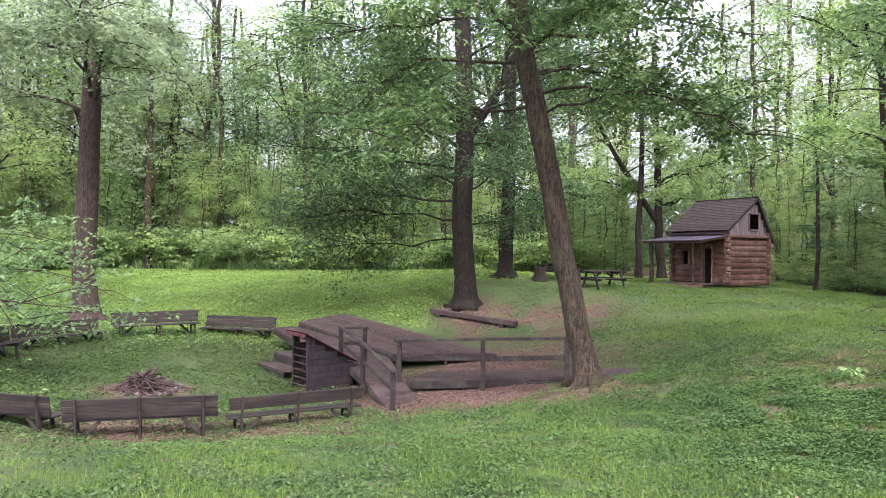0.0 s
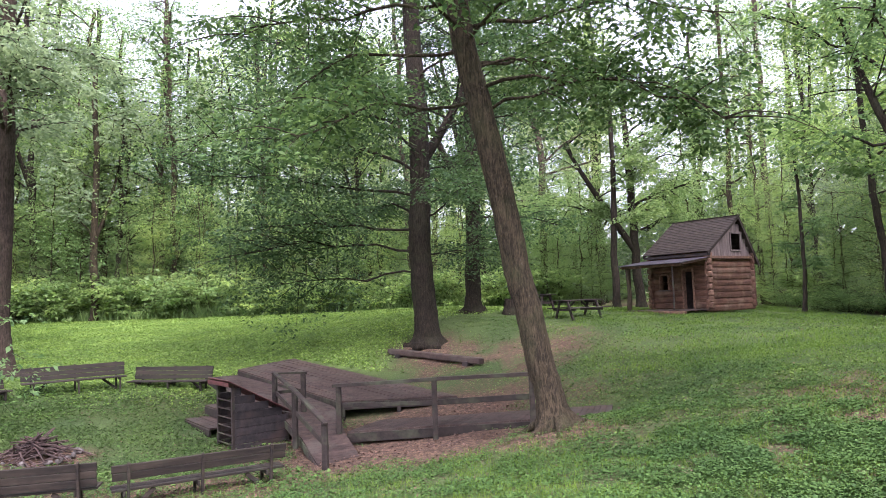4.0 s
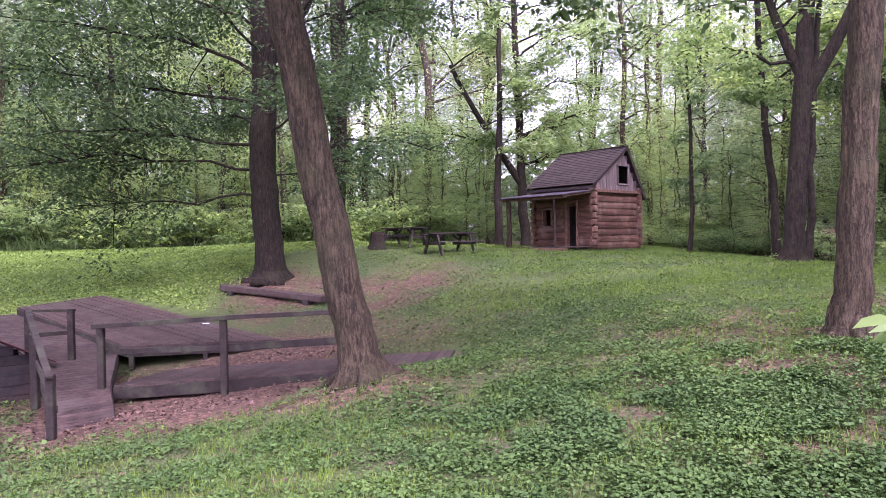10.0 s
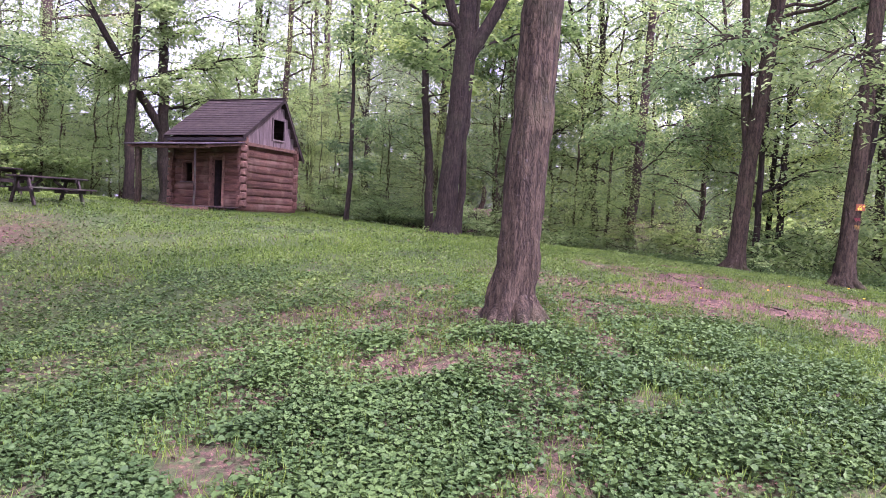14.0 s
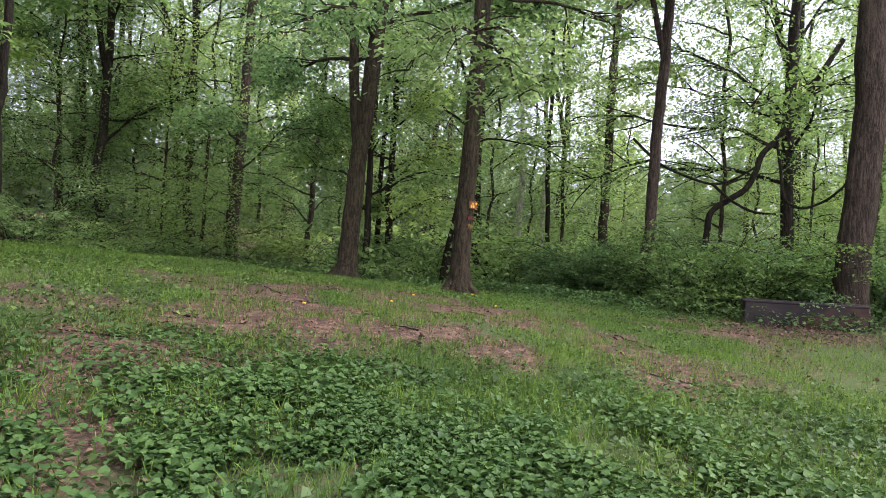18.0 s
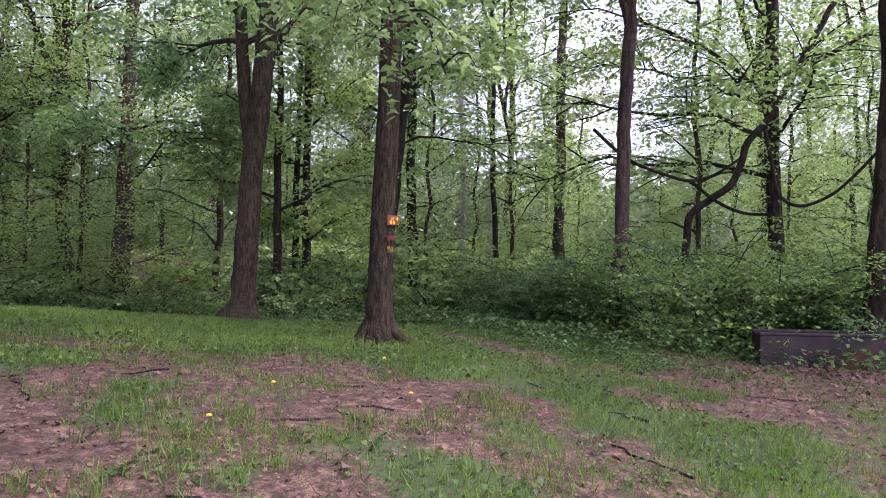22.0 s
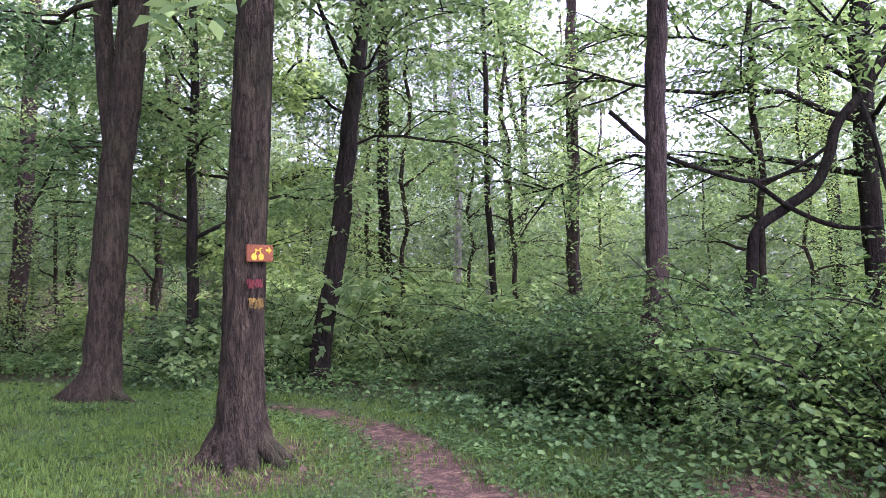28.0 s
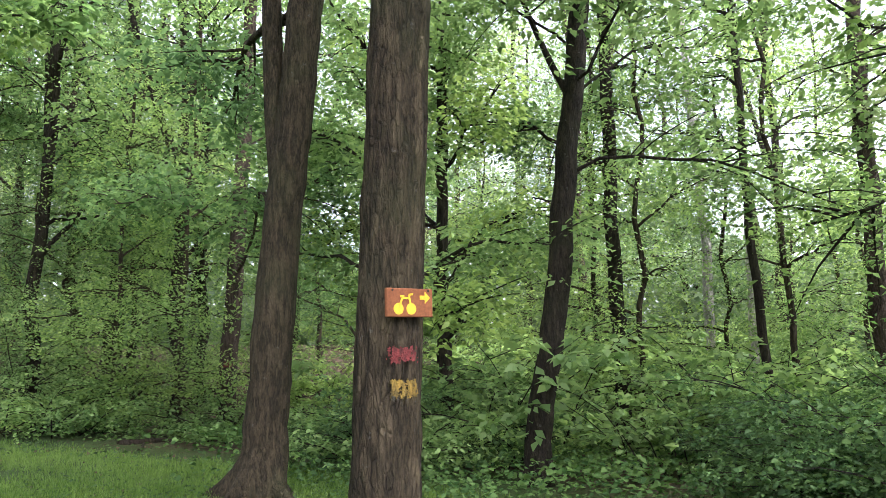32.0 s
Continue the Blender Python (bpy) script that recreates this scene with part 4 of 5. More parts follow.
tree("edge_tree", 18.5, 32.0, 13, 0.16, (-0.06, 0.02), [], 9, 5.0, 3.2, 4500, 0.22, BARK_DARK, LEAF_LIGHT, 29, "slim dark tree leaning at the edge of the wood", 10, 40)
tree("edge_tree", 18.4, 29.6, 12, 0.13, (0.03, 0.0), [], 8, 5.0, 3.0, 4000, 0.22, BARK_DARK, LEAF_MID, 30, "slim crooked tree beside the forked tree", 10, 40, wob=0.12)

tree("young_sapling", 5.72, 8.30, 2.4, 0.02, (-0.03, 0.0), [(1.52, 158, 0.85, 0.12, 0.4), (1.82, 165, 0.8, 0.2, 0.5), (2.05, 140, 0.7, 0.3, 0.6), (1.7, 190, 0.6, 0.2, 0.5)], 4, 0.9, 0.5, 120, 0.08, BARK_DARK, LEAF_LIGHT, 33, "young sapling with large drooping light-green leaves", 6, 12, 0.04, broad=True, aspect=0.45, rise=(0.2, 0.7))

# a few woodland trees, copied through the wood behind
wood_kinds = [
    tree("woodland_tree", 60, 40, 12.5, 0.12, (0.01, 0.01), (), 18, 1.2, 2.9, 9500, 0.112, BARK, LEAF_MID, 41, "tall woodland tree with a thin trunk", 8, 20, 0.45, group="woodland trees", wob=0.16, split=False, rise=(0.2, 0.9)),
    tree("woodland_tree", 64, 44, 14, 0.14, (-0.02, 0.01), (), 15, 3.0, 3.2, 7000, 0.14, BARK_DARK, LEAF_LIGHT, 42, "tall woodland tree with fresh light-green leaves", 8, 20, 0.48, group="woodland trees", wob=0.16, forks=[(5, 40, 6, 1.2, 0.1)], split=False, rise=(0.2, 0.9)),
    tree("woodland_tree", 68, 38, 10, 0.07, (0.03, -0.02), (), 16, 0.6, 2.4, 11000, 0.093, BARK, LEAF_LIGHT, 43, "slender woodland tree, leafy almost to the ground", 8, 20, 0.45, group="woodland trees", wob=0.16, split=False, rise=(0.2, 0.8)),
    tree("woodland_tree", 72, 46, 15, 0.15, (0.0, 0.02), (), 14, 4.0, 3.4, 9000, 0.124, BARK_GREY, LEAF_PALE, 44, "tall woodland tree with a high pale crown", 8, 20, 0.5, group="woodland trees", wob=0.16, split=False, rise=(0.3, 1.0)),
]
rng = np.random.default_rng(77)
spots = []
lines = [(20.5, 31, 0, 46, 27), (-50, 24, 47.5, 57, 60), (-48, -27, 8, 46, 18), (33, 60, 0, 60, 17), (32, 56, -14, 16, 16), (42, 56, 22, 50, 6), (-50, 40, 58, 74, 46)]
for xa, xb, ya, yb, n in lines:
    tries = 0
    while n > 0 and tries < 4000:
        tries += 1
        px, py = rng.uniform(xa, xb), rng.uniform(ya, yb)
        if py < 47 and -26 < px < edge_x(py) + 2.2:
            continue
        if (-2 < px < 24 and py > 46 and rng.uniform() < 0.6) or (px < 31 and 27 < py < 46 and rng.uniform() < 0.6):
            continue
        if 19 < px < 35 and 8 < py < 27:
            continue
        if min([math.hypot(px - a, py - b) for a, b in spots] or [9]) < 2.1 or float(trail_distance(np.array(px), np.array(py))) < 1.2:
            continue
        spots.append((px, py))
        n -= 1
first_use = set()
for px, py in spots:
    k = int(rng.integers(0, 4))
    sc = rng.uniform(0.75, 1.15) * (1.9 if py > 57.5 else 1.6 if py > 46 or px < -20 else 1.55 if px > 41 else 1.25 if px > 33 else 1.0)
    m = pose(px, py, gz(px, py) - 0.05, 0, 0, rng.uniform(0, 360))
    src = wood_kinds[k]
    if k not in first_use:
        src.matrix_world = m
        first_use.add(k)
        continue
    src.scale = (1, 1, 1)
    c = copy_thing(src, m)
    c.scale = (sc, sc, sc * rng.uniform(0.9, 1.15))


# leafy saplings along the sunny edge of the wood
edge_spots = [(float(rng.uniform(-36, 10)), float(46.2 + abs(rng.normal(0, 1.2)))) for k in range(46)]
edge_spots += [(float(edge_x(q) + 1.5 + abs(rng.normal(0, 1.5))), float(q)) for q in rng.uniform(27, 45, 16)]
edge_spots += [(float(rng.uniform(27, 44)), float(rng.uniform(-3, 13))) for k in range(16)]
edge_spots += [(float(rng.uniform(26.5, 42)), float(rng.uniform(9, 34))) for k in range(22)]
for px, py in edge_spots:
    c = copy_thing(wood_kinds[2], pose(px, py, gz(px, py) - 0.05, 0, 0, rng.uniform(0, 360)))
    s = rng.uniform(0.42, 0.95)
    c.scale = (s, s, s)
    tagged(c, "leafy young tree at the edge of the wood")


# ---- thickets ----
def bush(x, y, r, h, n, size, leaf, seed, label, name="bush", group="thicket", broad=True):
    rng = np.random.default_rng(seed)
    t = thing(name, pose(x, y, gz(x, y)), label, "bush", group)
    stems, twigs = [], []
    for k in range(int(10 + 6 * r)):
        az, up = rng.uniform(0, 6.28), rng.uniform(0.55, 1.4)
        p = limb_path(rng, (rng.normal(0, 0.25 * r), rng.normal(0, 0.25 * r), -0.05), az, h * rng.uniform(0.7, 1.25), up, 0.9, 6)
        stems.append(tube(p, np.linspace(0.014, 0.004, 6), 4))
        twigs.append((p, 1))
        for q in range(3):
            s = limb_path(rng, along(p, rng.uniform(0.3, 0.95)), az + rng.normal(0, 1), h * 0.4, 0.3, 0.7, 4)
            stems.append(tube(s, np.linspace(0.007, 0.003, 4), 3))
            twigs.append((s, 0.7))
    v, f = merge(stems)
    st = tagged(new("woody_growth", quad_mesh("woody_growth", v, f, BARK_DARK)), kind="stuff")
    st.parent = t
    fo = new("foliage", crown_mesh(rng, twigs, n, size, leaf, 0.08 * r + 0.04, 0.62, 0.55, "foliage", broad))
    fo.parent = t
    return t


bush_kinds = [bush(40, 0, 1.5, 1.9, 11000, 0.053, LEAF_BUSH, 51, "dense dark-green broad-leaved bush"), bush(44, 0, 1.2, 1.4, 7500, 0.048, LEAF_MID, 52, "low leafy bush of the wood's edge"),
              bush(48, 0, 1.4, 2.3, 4600, 0.075, LEAF_LIGHT, 53, "tall light-green bush of the wood's edge"), bush(52, 0, 1.1, 1.1, 3400, 0.062, LEAF_LIGHT, 54, "low weedy bush with light-green leaves"),
              bush(56, 0, 1.5, 2.1, 1900, 0.15, LEAF_LIGHT, 55, "light-green shrub at the far edge of the clearing", broad=False)]
bush_spots = []
for k in range(26):
    py = rng.uniform(10.6, 16.6)
    bush_spots.append((float(edge_x(py)) + 0.9 + abs(rng.normal(0, 1.5)), py, int(rng.choice([0, 0, 0, 1]))))
for k in range(40):
    py = rng.uniform(15, 44)
    px = float(edge_x(py)) + 0.8 + abs(rng.normal(0, 2.0))
    bush_spots.append((px, py, int(rng.choice([0, 1] if py < 22 else [1, 2, 3, 3]))))
for k in range(34):
    bush_spots.append((rng.uniform(25, 40), rng.uniform(8, 30), 4))
for k in range(74):
    bush_spots.append((rng.uniform(-34, 10), 46.6 + abs(rng.normal(0, 1.6)), 4))
for k in range(24):
    bush_spots.append((-27 - abs(rng.normal(0, 2)), rng.uniform(14, 48), 4))
used = set()
for px, py, k in bush_spots:
    if float(trail_distance(np.array(px), np.array(py))) < 2.3 or math.hypot(px - 24.0, py - 19.4) < 2.0 or math.hypot(px - 21.2, py - 11.4) < 1.6 or math.hypot(px - 21, py - 16.3) < 2.8 or (px < 23.4 and 15.4 < py < 20.5):
        continue
    m = pose(px, py, gz(px, py) - 0.03, 0, 0, rng.uniform(0, 360))
    if k not in used:
        bush_kinds[k].matrix_world = m
        used.add(k)
        continue
    s = rng.uniform(0.7, 1.2) * (1.35 if py > 45 else 1.0)
    c = copy_thing(bush_kinds[k], m)
    c.scale = (s * 1.1, s * 1.1, s)

# the far wood, too distant to count; its pale leaf colour imitates haze
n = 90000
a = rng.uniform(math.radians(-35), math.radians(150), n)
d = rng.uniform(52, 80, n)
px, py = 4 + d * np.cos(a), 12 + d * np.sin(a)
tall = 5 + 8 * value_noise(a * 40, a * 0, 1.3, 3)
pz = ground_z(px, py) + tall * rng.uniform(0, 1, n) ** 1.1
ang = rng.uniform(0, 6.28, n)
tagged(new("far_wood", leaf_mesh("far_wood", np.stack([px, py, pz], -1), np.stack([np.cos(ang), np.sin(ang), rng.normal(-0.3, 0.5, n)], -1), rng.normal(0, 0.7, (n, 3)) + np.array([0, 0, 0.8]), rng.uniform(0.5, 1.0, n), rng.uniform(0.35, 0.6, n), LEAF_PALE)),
       "distant green wood behind nearer trees, haze put into its leaf colour", "woods", kind="stuff")


# ---- bench circle ----
def bench(m, label, boards=3):
    """A plank bench: local x along the seat, y towards the back, back's top at z = 0.82."""
    t = thing("park_bench", m, label, "bench", "benches round the fire circle")
    L = 2.9
    for k in range(3):
        part("seat_plank", board((L, 0.125, 0.038), pose(0, -0.30 + 0.14 * k, 0.42 + 0.002 * k)), WOOD_BENCH, t)
    for k in range(3 - boards, 3):
        part("back_plank", board((L + 0.02 * (k == 2), 0.034, 0.127), pose(0, 0.082 + 0.025 * k, 0.53 + 0.134 * k, -11)), WOOD_BENCH, t)
    for x in (-1.18, 0.02, 1.2):
        part("back_post", beam((x, 0.03, -0.14), (x, 0.185, 0.885), 0.085, 0.045, math.pi / 2), WOOD_BENCH, t)
        part("front_leg", beam((x + 0.06, -0.33, -0.14), (x + 0.06, -0.29, 0.40), 0.085, 0.045, math.pi / 2), WOOD_BENCH, t)
        part("seat_bearer", beam((x + 0.06, -0.36, 0.365), (x + 0.06, 0.10, 0.365), 0.04, 0.085), WOOD_BENCH, t)
    for x, d in ((-1.18, 0.42), (1.2, -0.42)):
        part("brace", beam((x, 0.0, 0.02), (x + d, -0.02, 0.385), 0.04, 0.075), WOOD_BENCH, t)
    return t


BENCHES = [(-2.85, 16.0, -2.43, 31.6, -1), (-5.72, 14.8, -2.35, 16.5, -1), (-8.85, 14.78, -2.30, -11, -1), (-11.9, 16.6, -1.83, -52, -1),
           (-12.85, 19.35, -1.63, 85.4, 1), (-12.48, 22.7, -1.66, 66, 1), (-10.6, 25.5, -1.55, 36.3, 1), (-7.95, 26.75, -1.80, -12, 1)]
bench_a = None
for bx, by, bz, ang, far in BENCHES:
    m = pose(bx, by, bz, 0, 0, ang + (0 if far > 0 else 180)) @ pose(0, -0.13, 0)
    if bx == -2.85:
        bench(m, "weathered dark bench with a two-plank back on diagonal braces", 2)
    elif bench_a is None:
        bench_a = bench(m, "weathered dark plank bench with slatted back on diagonal braces")
    else:
        copy_thing(bench_a, m)


# ---- hearth ----
hearth = thing("fire_pit", pose(-7.75, 19.05, gz(-7.75, 19.05)), "round stone-ringed fire pit heaped with charred sticks", "fire pit")
frng = np.random.default_rng(5)
for k in range(24):
    a = k * 6.283 / 24 + frng.normal(0, 0.2)
    bm = bmesh.new()
    bmesh.ops.create_icosphere(bm, subdivisions=1, radius=0.085)
    s = frng.uniform(0.5, 1.35, 3)
    for v in bm.verts:
        v.co = Vector((v.co.x * s[0] * 1.2, v.co.y * s[1], v.co.z * s[2] * 0.8)) * float(frng.uniform(0.88, 1.12))
    bm.transform(pose(math.cos(a) * frng.uniform(0.66, 0.98), math.sin(a) * frng.uniform(0.66, 0.98), 0.025, 0, 0, frng.uniform(0, 360)))
    part("stone", bm, STONE, hearth)
for k in range(150):
    r, a = abs(frng.normal(0, 0.42)), frng.uniform(0, 6.28)
    ln = frng.uniform(0.3, 0.95)
    z = max(0.03, 0.44 * (1 - r / 0.95)) * frng.uniform(0.5, 1.05)
    dirn = np.array([math.cos(a + frng.normal(0, 0.9)), math.sin(a + frng.normal(0, 0.9)), frng.normal(-0.18, 0.22)])
    c = np.array([r * math.cos(a), r * math.sin(a), z])
    p = np.array([c - dirn * ln / 2, c + frng.normal(0, 0.02, 3), c + dirn * ln / 2])
    p[:, 2] = np.maximum(p[:, 2], 0.015)
    v, f = tube(p, [0.016, 0.02, 0.010], 5)
    link_mesh("stick", v, f, CHAR, hearth)


# ---- stage platform, ramp and boardwalk ----
def lerp(a, b, k):
    return Vector(a).lerp(Vector(b), k)


def quad_plank(a, b, c, d, thick, gap=0.004):
    """A plank with the four top corners a b c d, thick downwards."""
    bm = bmesh.new()
    mid = (a + b + c + d) / 4
    top = [bm.verts.new(mid + (p - mid) * (1 - gap)) for p in (a, b, c, d)]
    low = [bm.verts.new(v.co - Vector((0, 0, thick))) for v in top]
    bm.faces.new(top)
    bm.faces.new(low[::-1])
    for k in range(4):
        bm.faces.new((top[k], low[k], low[(k + 1) % 4], top[(k + 1) % 4]))
    bmesh.ops.recalc_face_normals(bm, faces=bm.faces[:])
    return bm


stage = thing("stage_platform", pose(0, 0, 0), "low weathered wooden stage platform of long planks", "platform")
P_NL, P_NR, P_FAR, P_L = (-1.65, 22.35, -1.62), (1.45, 22.85, -1.64), (-4.45, 28.6, -0.95), (-5.55, 25.95, -1.03)
prng = np.random.default_rng(9)
N = 22
for k in range(N):
    u, w = (k + 0.03) / N, (k + 0.97) / N
    j = Vector((0, 0, prng.normal(0, 0.004)))
    part("plank", quad_plank(lerp(P_NL, P_NR, u) + j, lerp(P_NL, P_NR, w) + j, lerp(P_L, P_FAR, w) + j, lerp(P_L, P_FAR, u) + j, 0.04, 0.0), WOOD_DECK, stage)
drop = Vector((0, 0, 0.14))
for a, b in ((P_NL, P_NR), (P_NR, P_FAR), (P_FAR, P_L), (P_L, P_NL)):
    part("fascia", beam(Vector(a) - drop, Vector(b) - drop, 0.045, 0.19), WOOD_GREY, stage)
for a, b in ((P_NL, P_NR), (P_L, P_FAR)):
    for k in (0.03, 0.5, 0.97):
        p = lerp(a, b, k)
        low = gz(p.x, p.y) - 0.1
        part("footing", beam((p.x, p.y, low), (p.x, p.y, max(p.z - 0.06, low + 0.08)), 0.1, 0.1), WOOD_GREY, stage)


def planked_walk(name, label, left, right, count, fascia=0.2):
    """Cross planks between two edge lines given by their corners."""
    t = thing(name, pose(0, 0, 0), label, "boardwalk")

    def on(line, k):
        k = min(k, 0.99999) * (len(line) - 1)
        i = int(k)
        return lerp(line[i], line[i + 1], k - i)

    for k in range(count):
        u, w = (k + 0.03) / count, (k + 0.97) / count
        part("plank", quad_plank(on(left, u), on(right, u), on(right, w), on(left, w), 0.04, 0.0), WOOD_DECK, t)
    for line in (left, right):
        for a, b in zip(line, line[1:]):
            low = Vector((0, 0, fascia / 2 + 0.045))
            part("side_beam", beam(Vector(a) - low, Vector(b) - low, 0.05, fascia), WOOD_GREY, t)
    return t


planked_walk("ramp_walkway", "weathered plank walkway sloping up beside the stage", [(-1.15, 17.75, -2.38), (-1.95, 19.4, -2.0), (-2.95, 21.3, -1.72), (-5.0, 23.5, -1.42), (-6.3, 25.4, -1.2)], [(-0.35, 18.1, -2.33), (-1.05, 19.75, -1.97), (-1.75, 22.1, -1.72), (-3.7, 24.2, -1.42), (-5.6, 25.9, -1.2)], 62, 0.16)
planked_walk("boardwalk", "low plank boardwalk running behind the rail fence", [(-1.0, 19.78, -1.95), (4.7, 18.55, -1.52)], [(-0.45, 21.2, -1.95), (4.95, 19.5, -1.48)], 44)

# steps down to the fire circle
for k, (a, b, z) in enumerate((((-6.05, 23.0), (-4.75, 21.35), -2.06), ((-5.7, 23.55), (-4.3, 21.8), -1.78))):
    n = Vector((0.785, 0.62, 0))
    st = thing("wooden_step", pose(0, 0, 0), "broad low plank step beside the walkway", "step", "steps")
    for q in range(4):
        part("plank", quad_plank(Vector((*a, z)) + n * 0.19 * q, Vector((*b, z)) + n * 0.19 * q, Vector((*b, z)) + n * (0.19 * q + 0.18), Vector((*a, z)) + n * (0.19 * q + 0.18), 0.04, 0.0), WOOD_DECK, st)
    part("riser", beam((*a, z - 0.15), (*b, z - 0.15), 0.04, 0.21), WOOD_GREY, st)
    part("end_board", beam(Vector((*a, z - 0.15)), Vector((*a, z - 0.15)) + n * 0.76, 0.04, 0.21), WOOD_GREY, st)


# ---- rails ----
def rail_fence(label, posts, rails, extra=()):
    t = thing("rail_fence", pose(0, 0, 0), label, "fence")
    for x, y, low, top in posts:
        part("post", beam((x, y, low), (x, y, top), 0.115, 0.115, bevel=0.01), WOOD_GREY, t)
    for a, b, w, h in rails:
        part("rail", beam(a, b, w, h), WOOD_GREY, t)
    return t


rail_fence("weathered two-rail wooden fence along the boardwalk", [(-1.17, 19.72, -2.15, -0.93), (1.04, 19.05, -2.15, -0.76), (3.1, 18.55, -2.0, -0.66)],
           [((-1.3, 19.74, -0.91), (1.06, 19.03, -0.75), 0.13, 0.075), ((1.02, 19.03, -0.745), (3.25, 18.48, -0.64), 0.13, 0.075), ((1.04, 19.1, -1.26), (3.15, 18.6, -1.12), 0.045, 0.12), ((-1.17, 19.78, -1.36), (1.04, 19.1, -1.26), 0.045, 0.09)])
rail_fence("weathered handrail along the ramp", [(-1.05, 17.55, -2.55, -1.34), (-2.07, 19.3, -2.2, -0.96), (-3.03, 21.15, -1.95, -0.74), (-2.4, 21.5, -1.9, -0.78)],
           [((-1.0, 17.42, -1.36), (-2.09, 19.36, -0.93), 0.10, 0.05), ((-2.05, 19.28, -0.945), (-3.08, 21.25, -0.71), 0.10, 0.05), ((-1.0, 17.6, -1.85), (-2.05, 19.3, -1.42), 0.045, 0.11), ((-2.05, 19.3, -1.42), (-3.0, 21.15, -1.2), 0.045, 0.11), ((-3.1, 21.12, -0.725), (-2.32, 21.54, -0.765), 0.10, 0.05), ((-3.0, 21.2, -1.2), (-2.4, 21.52, -1.2), 0.045, 0.08)])


# ---- wood shed ----
shed = thing("wood_shed", pose(-3.7, 19.95, -2.42, 0, 0, 41), "small dark-boarded firewood shed with a rusty red lean-to roof", "shed")
W, D = 1.42, 0.92
tops = lambda u: 1.56 - 0.78 * u / W
for k in range(8):
    z = 0.02 + k * 0.185
    run = min(W, (1.56 - z - 0.12) / 0.78 * W)
    for yy in (0.0, D):
        part("wall_board", board((run, 0.026, 0.175), pose(run / 2, yy, z + 0.088)), TIMBER_DARK, shed)
for u, yy in ((0.03, 0.02), (0.03, D - 0.02), (W - 0.03, 0.02), (W - 0.03, D - 0.02)):
    part("corner_post", board((0.07, 0.07, tops(u) + 0.1), pose(u, yy, tops(u) / 2 - 0.06)), WOOD_GREY, shed)
for k in range(4):
    part("back_board", board((0.026, D, 0.175), pose(W, D / 2, 0.11 + 0.185 * k)), TIMBER_DARK, shed)
for k in range(6):
    part("front_slat", board((0.03, D - 0.1, 0.03), pose(0.0, D / 2, 0.2 + 0.2 * k)), WOOD_GREY, shed, "pale worn slat")
roof_tilt = math.degrees(math.atan2(0.78, W))
rl = math.hypot(W, 0.78) + 0.34
for k in range(5):
    part("roof_sheet", board((rl, (D + 0.3) / 5 + 0.01, 0.02), pose(W / 2, -0.15 + (D + 0.3) * (k + 0.5) / 5, 1.56 - 0.39 + 0.05 + 0.004 * (k % 2), 0, roof_tilt, 0)), RED_METAL, shed)
part("roof_edge", board((0.03, D + 0.32, 0.09), pose(-0.15, D / 2, 1.60)), RED_METAL, shed)


# ---- cabin ----
cabin = thing("log_cabin", pose(11.943, 33.516, 0.016, 0, 0, 36.36), "small reddish log cabin with plank porch, shingle roof and boarded gable", "cabin")
GW, SL, UR, ZE, ZR, ZB, OV, PD, ZP = 3.06, 2.86, 2.01, 2.52, 4.10, 1.97, 0.29, 1.78, 1.97
crng = np.random.default_rng(4)


def log(a, b, r, label=""):
    """A hewn log: flat sides, uneven height."""
    a, b = np.array(a, float), np.array(b, float)
    n = 8
    p = np.array([a + (b - a) * k / (n - 1) + np.array([0, 0, crng.normal(0, 0.008)]) for k in range(n)])
    v, f = tube(p, r * (1 + crng.normal(0, 0.04, n)), 8, 0.03, crng)
    flat = 0 if abs(b[1] - a[1]) > abs(b[0] - a[0]) else 1
    v[:, flat] = a[flat] + (v[:, flat] - a[flat]) * 0.42
    caps = np.array([[7, 6, 5, 4], [7, 4, 3, 0], [3, 2, 1, 0]])
    f = np.concatenate([f, caps, caps[:, ::-1] + (n - 1) * 8])
    return link_mesh("log", v, f, LOG_WOOD, cabin, label)


COURSES = 9
step = 2.36 / COURSES
for k in range(COURSES):
    z = 0.03 + step * (k + 0.5)
    end = 0.2
    # gable walls, front one facing the slope
    for w in (0.0, SL):
        log((-end * crng.uniform(0.6, 1.1), w, z), (GW + end * crng.uniform(0.6, 1.1), w, z), step * 0.54)
    zz = z + step * 0.5
    if zz < 2.4:
        log((GW, -end, zz), (GW, SL + end, zz), step * 0.54)
        # porch wall with a doorway and a window
        cuts = []
        if zz < 1.82:
            cuts.append((0.72, 1.22))
        if 0.98 < zz < 1.62:
            cuts.append((1.98, 2.42))
        start = -end
        for a, b in cuts + [(SL + end, None)]:
            log((0, start, zz), (0, a, zz), step * 0.54)
            start = b
part("door_leaf", board((0.05, 0.50, 1.78), pose(0.40, 1.22, 0.93, 0, 0, 78)), TIMBER_DARK, cabin, "dark plank door standing open inward")
for w in (0.70, 1.24):
    part("door_jamb", board((0.24, 0.06, 1.84), pose(0.0, w, 0.95)), LOG_DARK, cabin)
part("door_lintel", board((0.26, 0.62, 0.10), pose(0.0, 0.97, 1.90)), LOG_DARK, cabin)
for w in (1.97, 2.43):
    part("window_jamb", board((0.24, 0.05, 0.68), pose(0.0, w, 1.30)), LOG_DARK, cabin)
part("window_sill", board((0.27, 0.56, 0.05), pose(-0.02, 2.2, 0.96)), GABLE_BOARD, cabin)
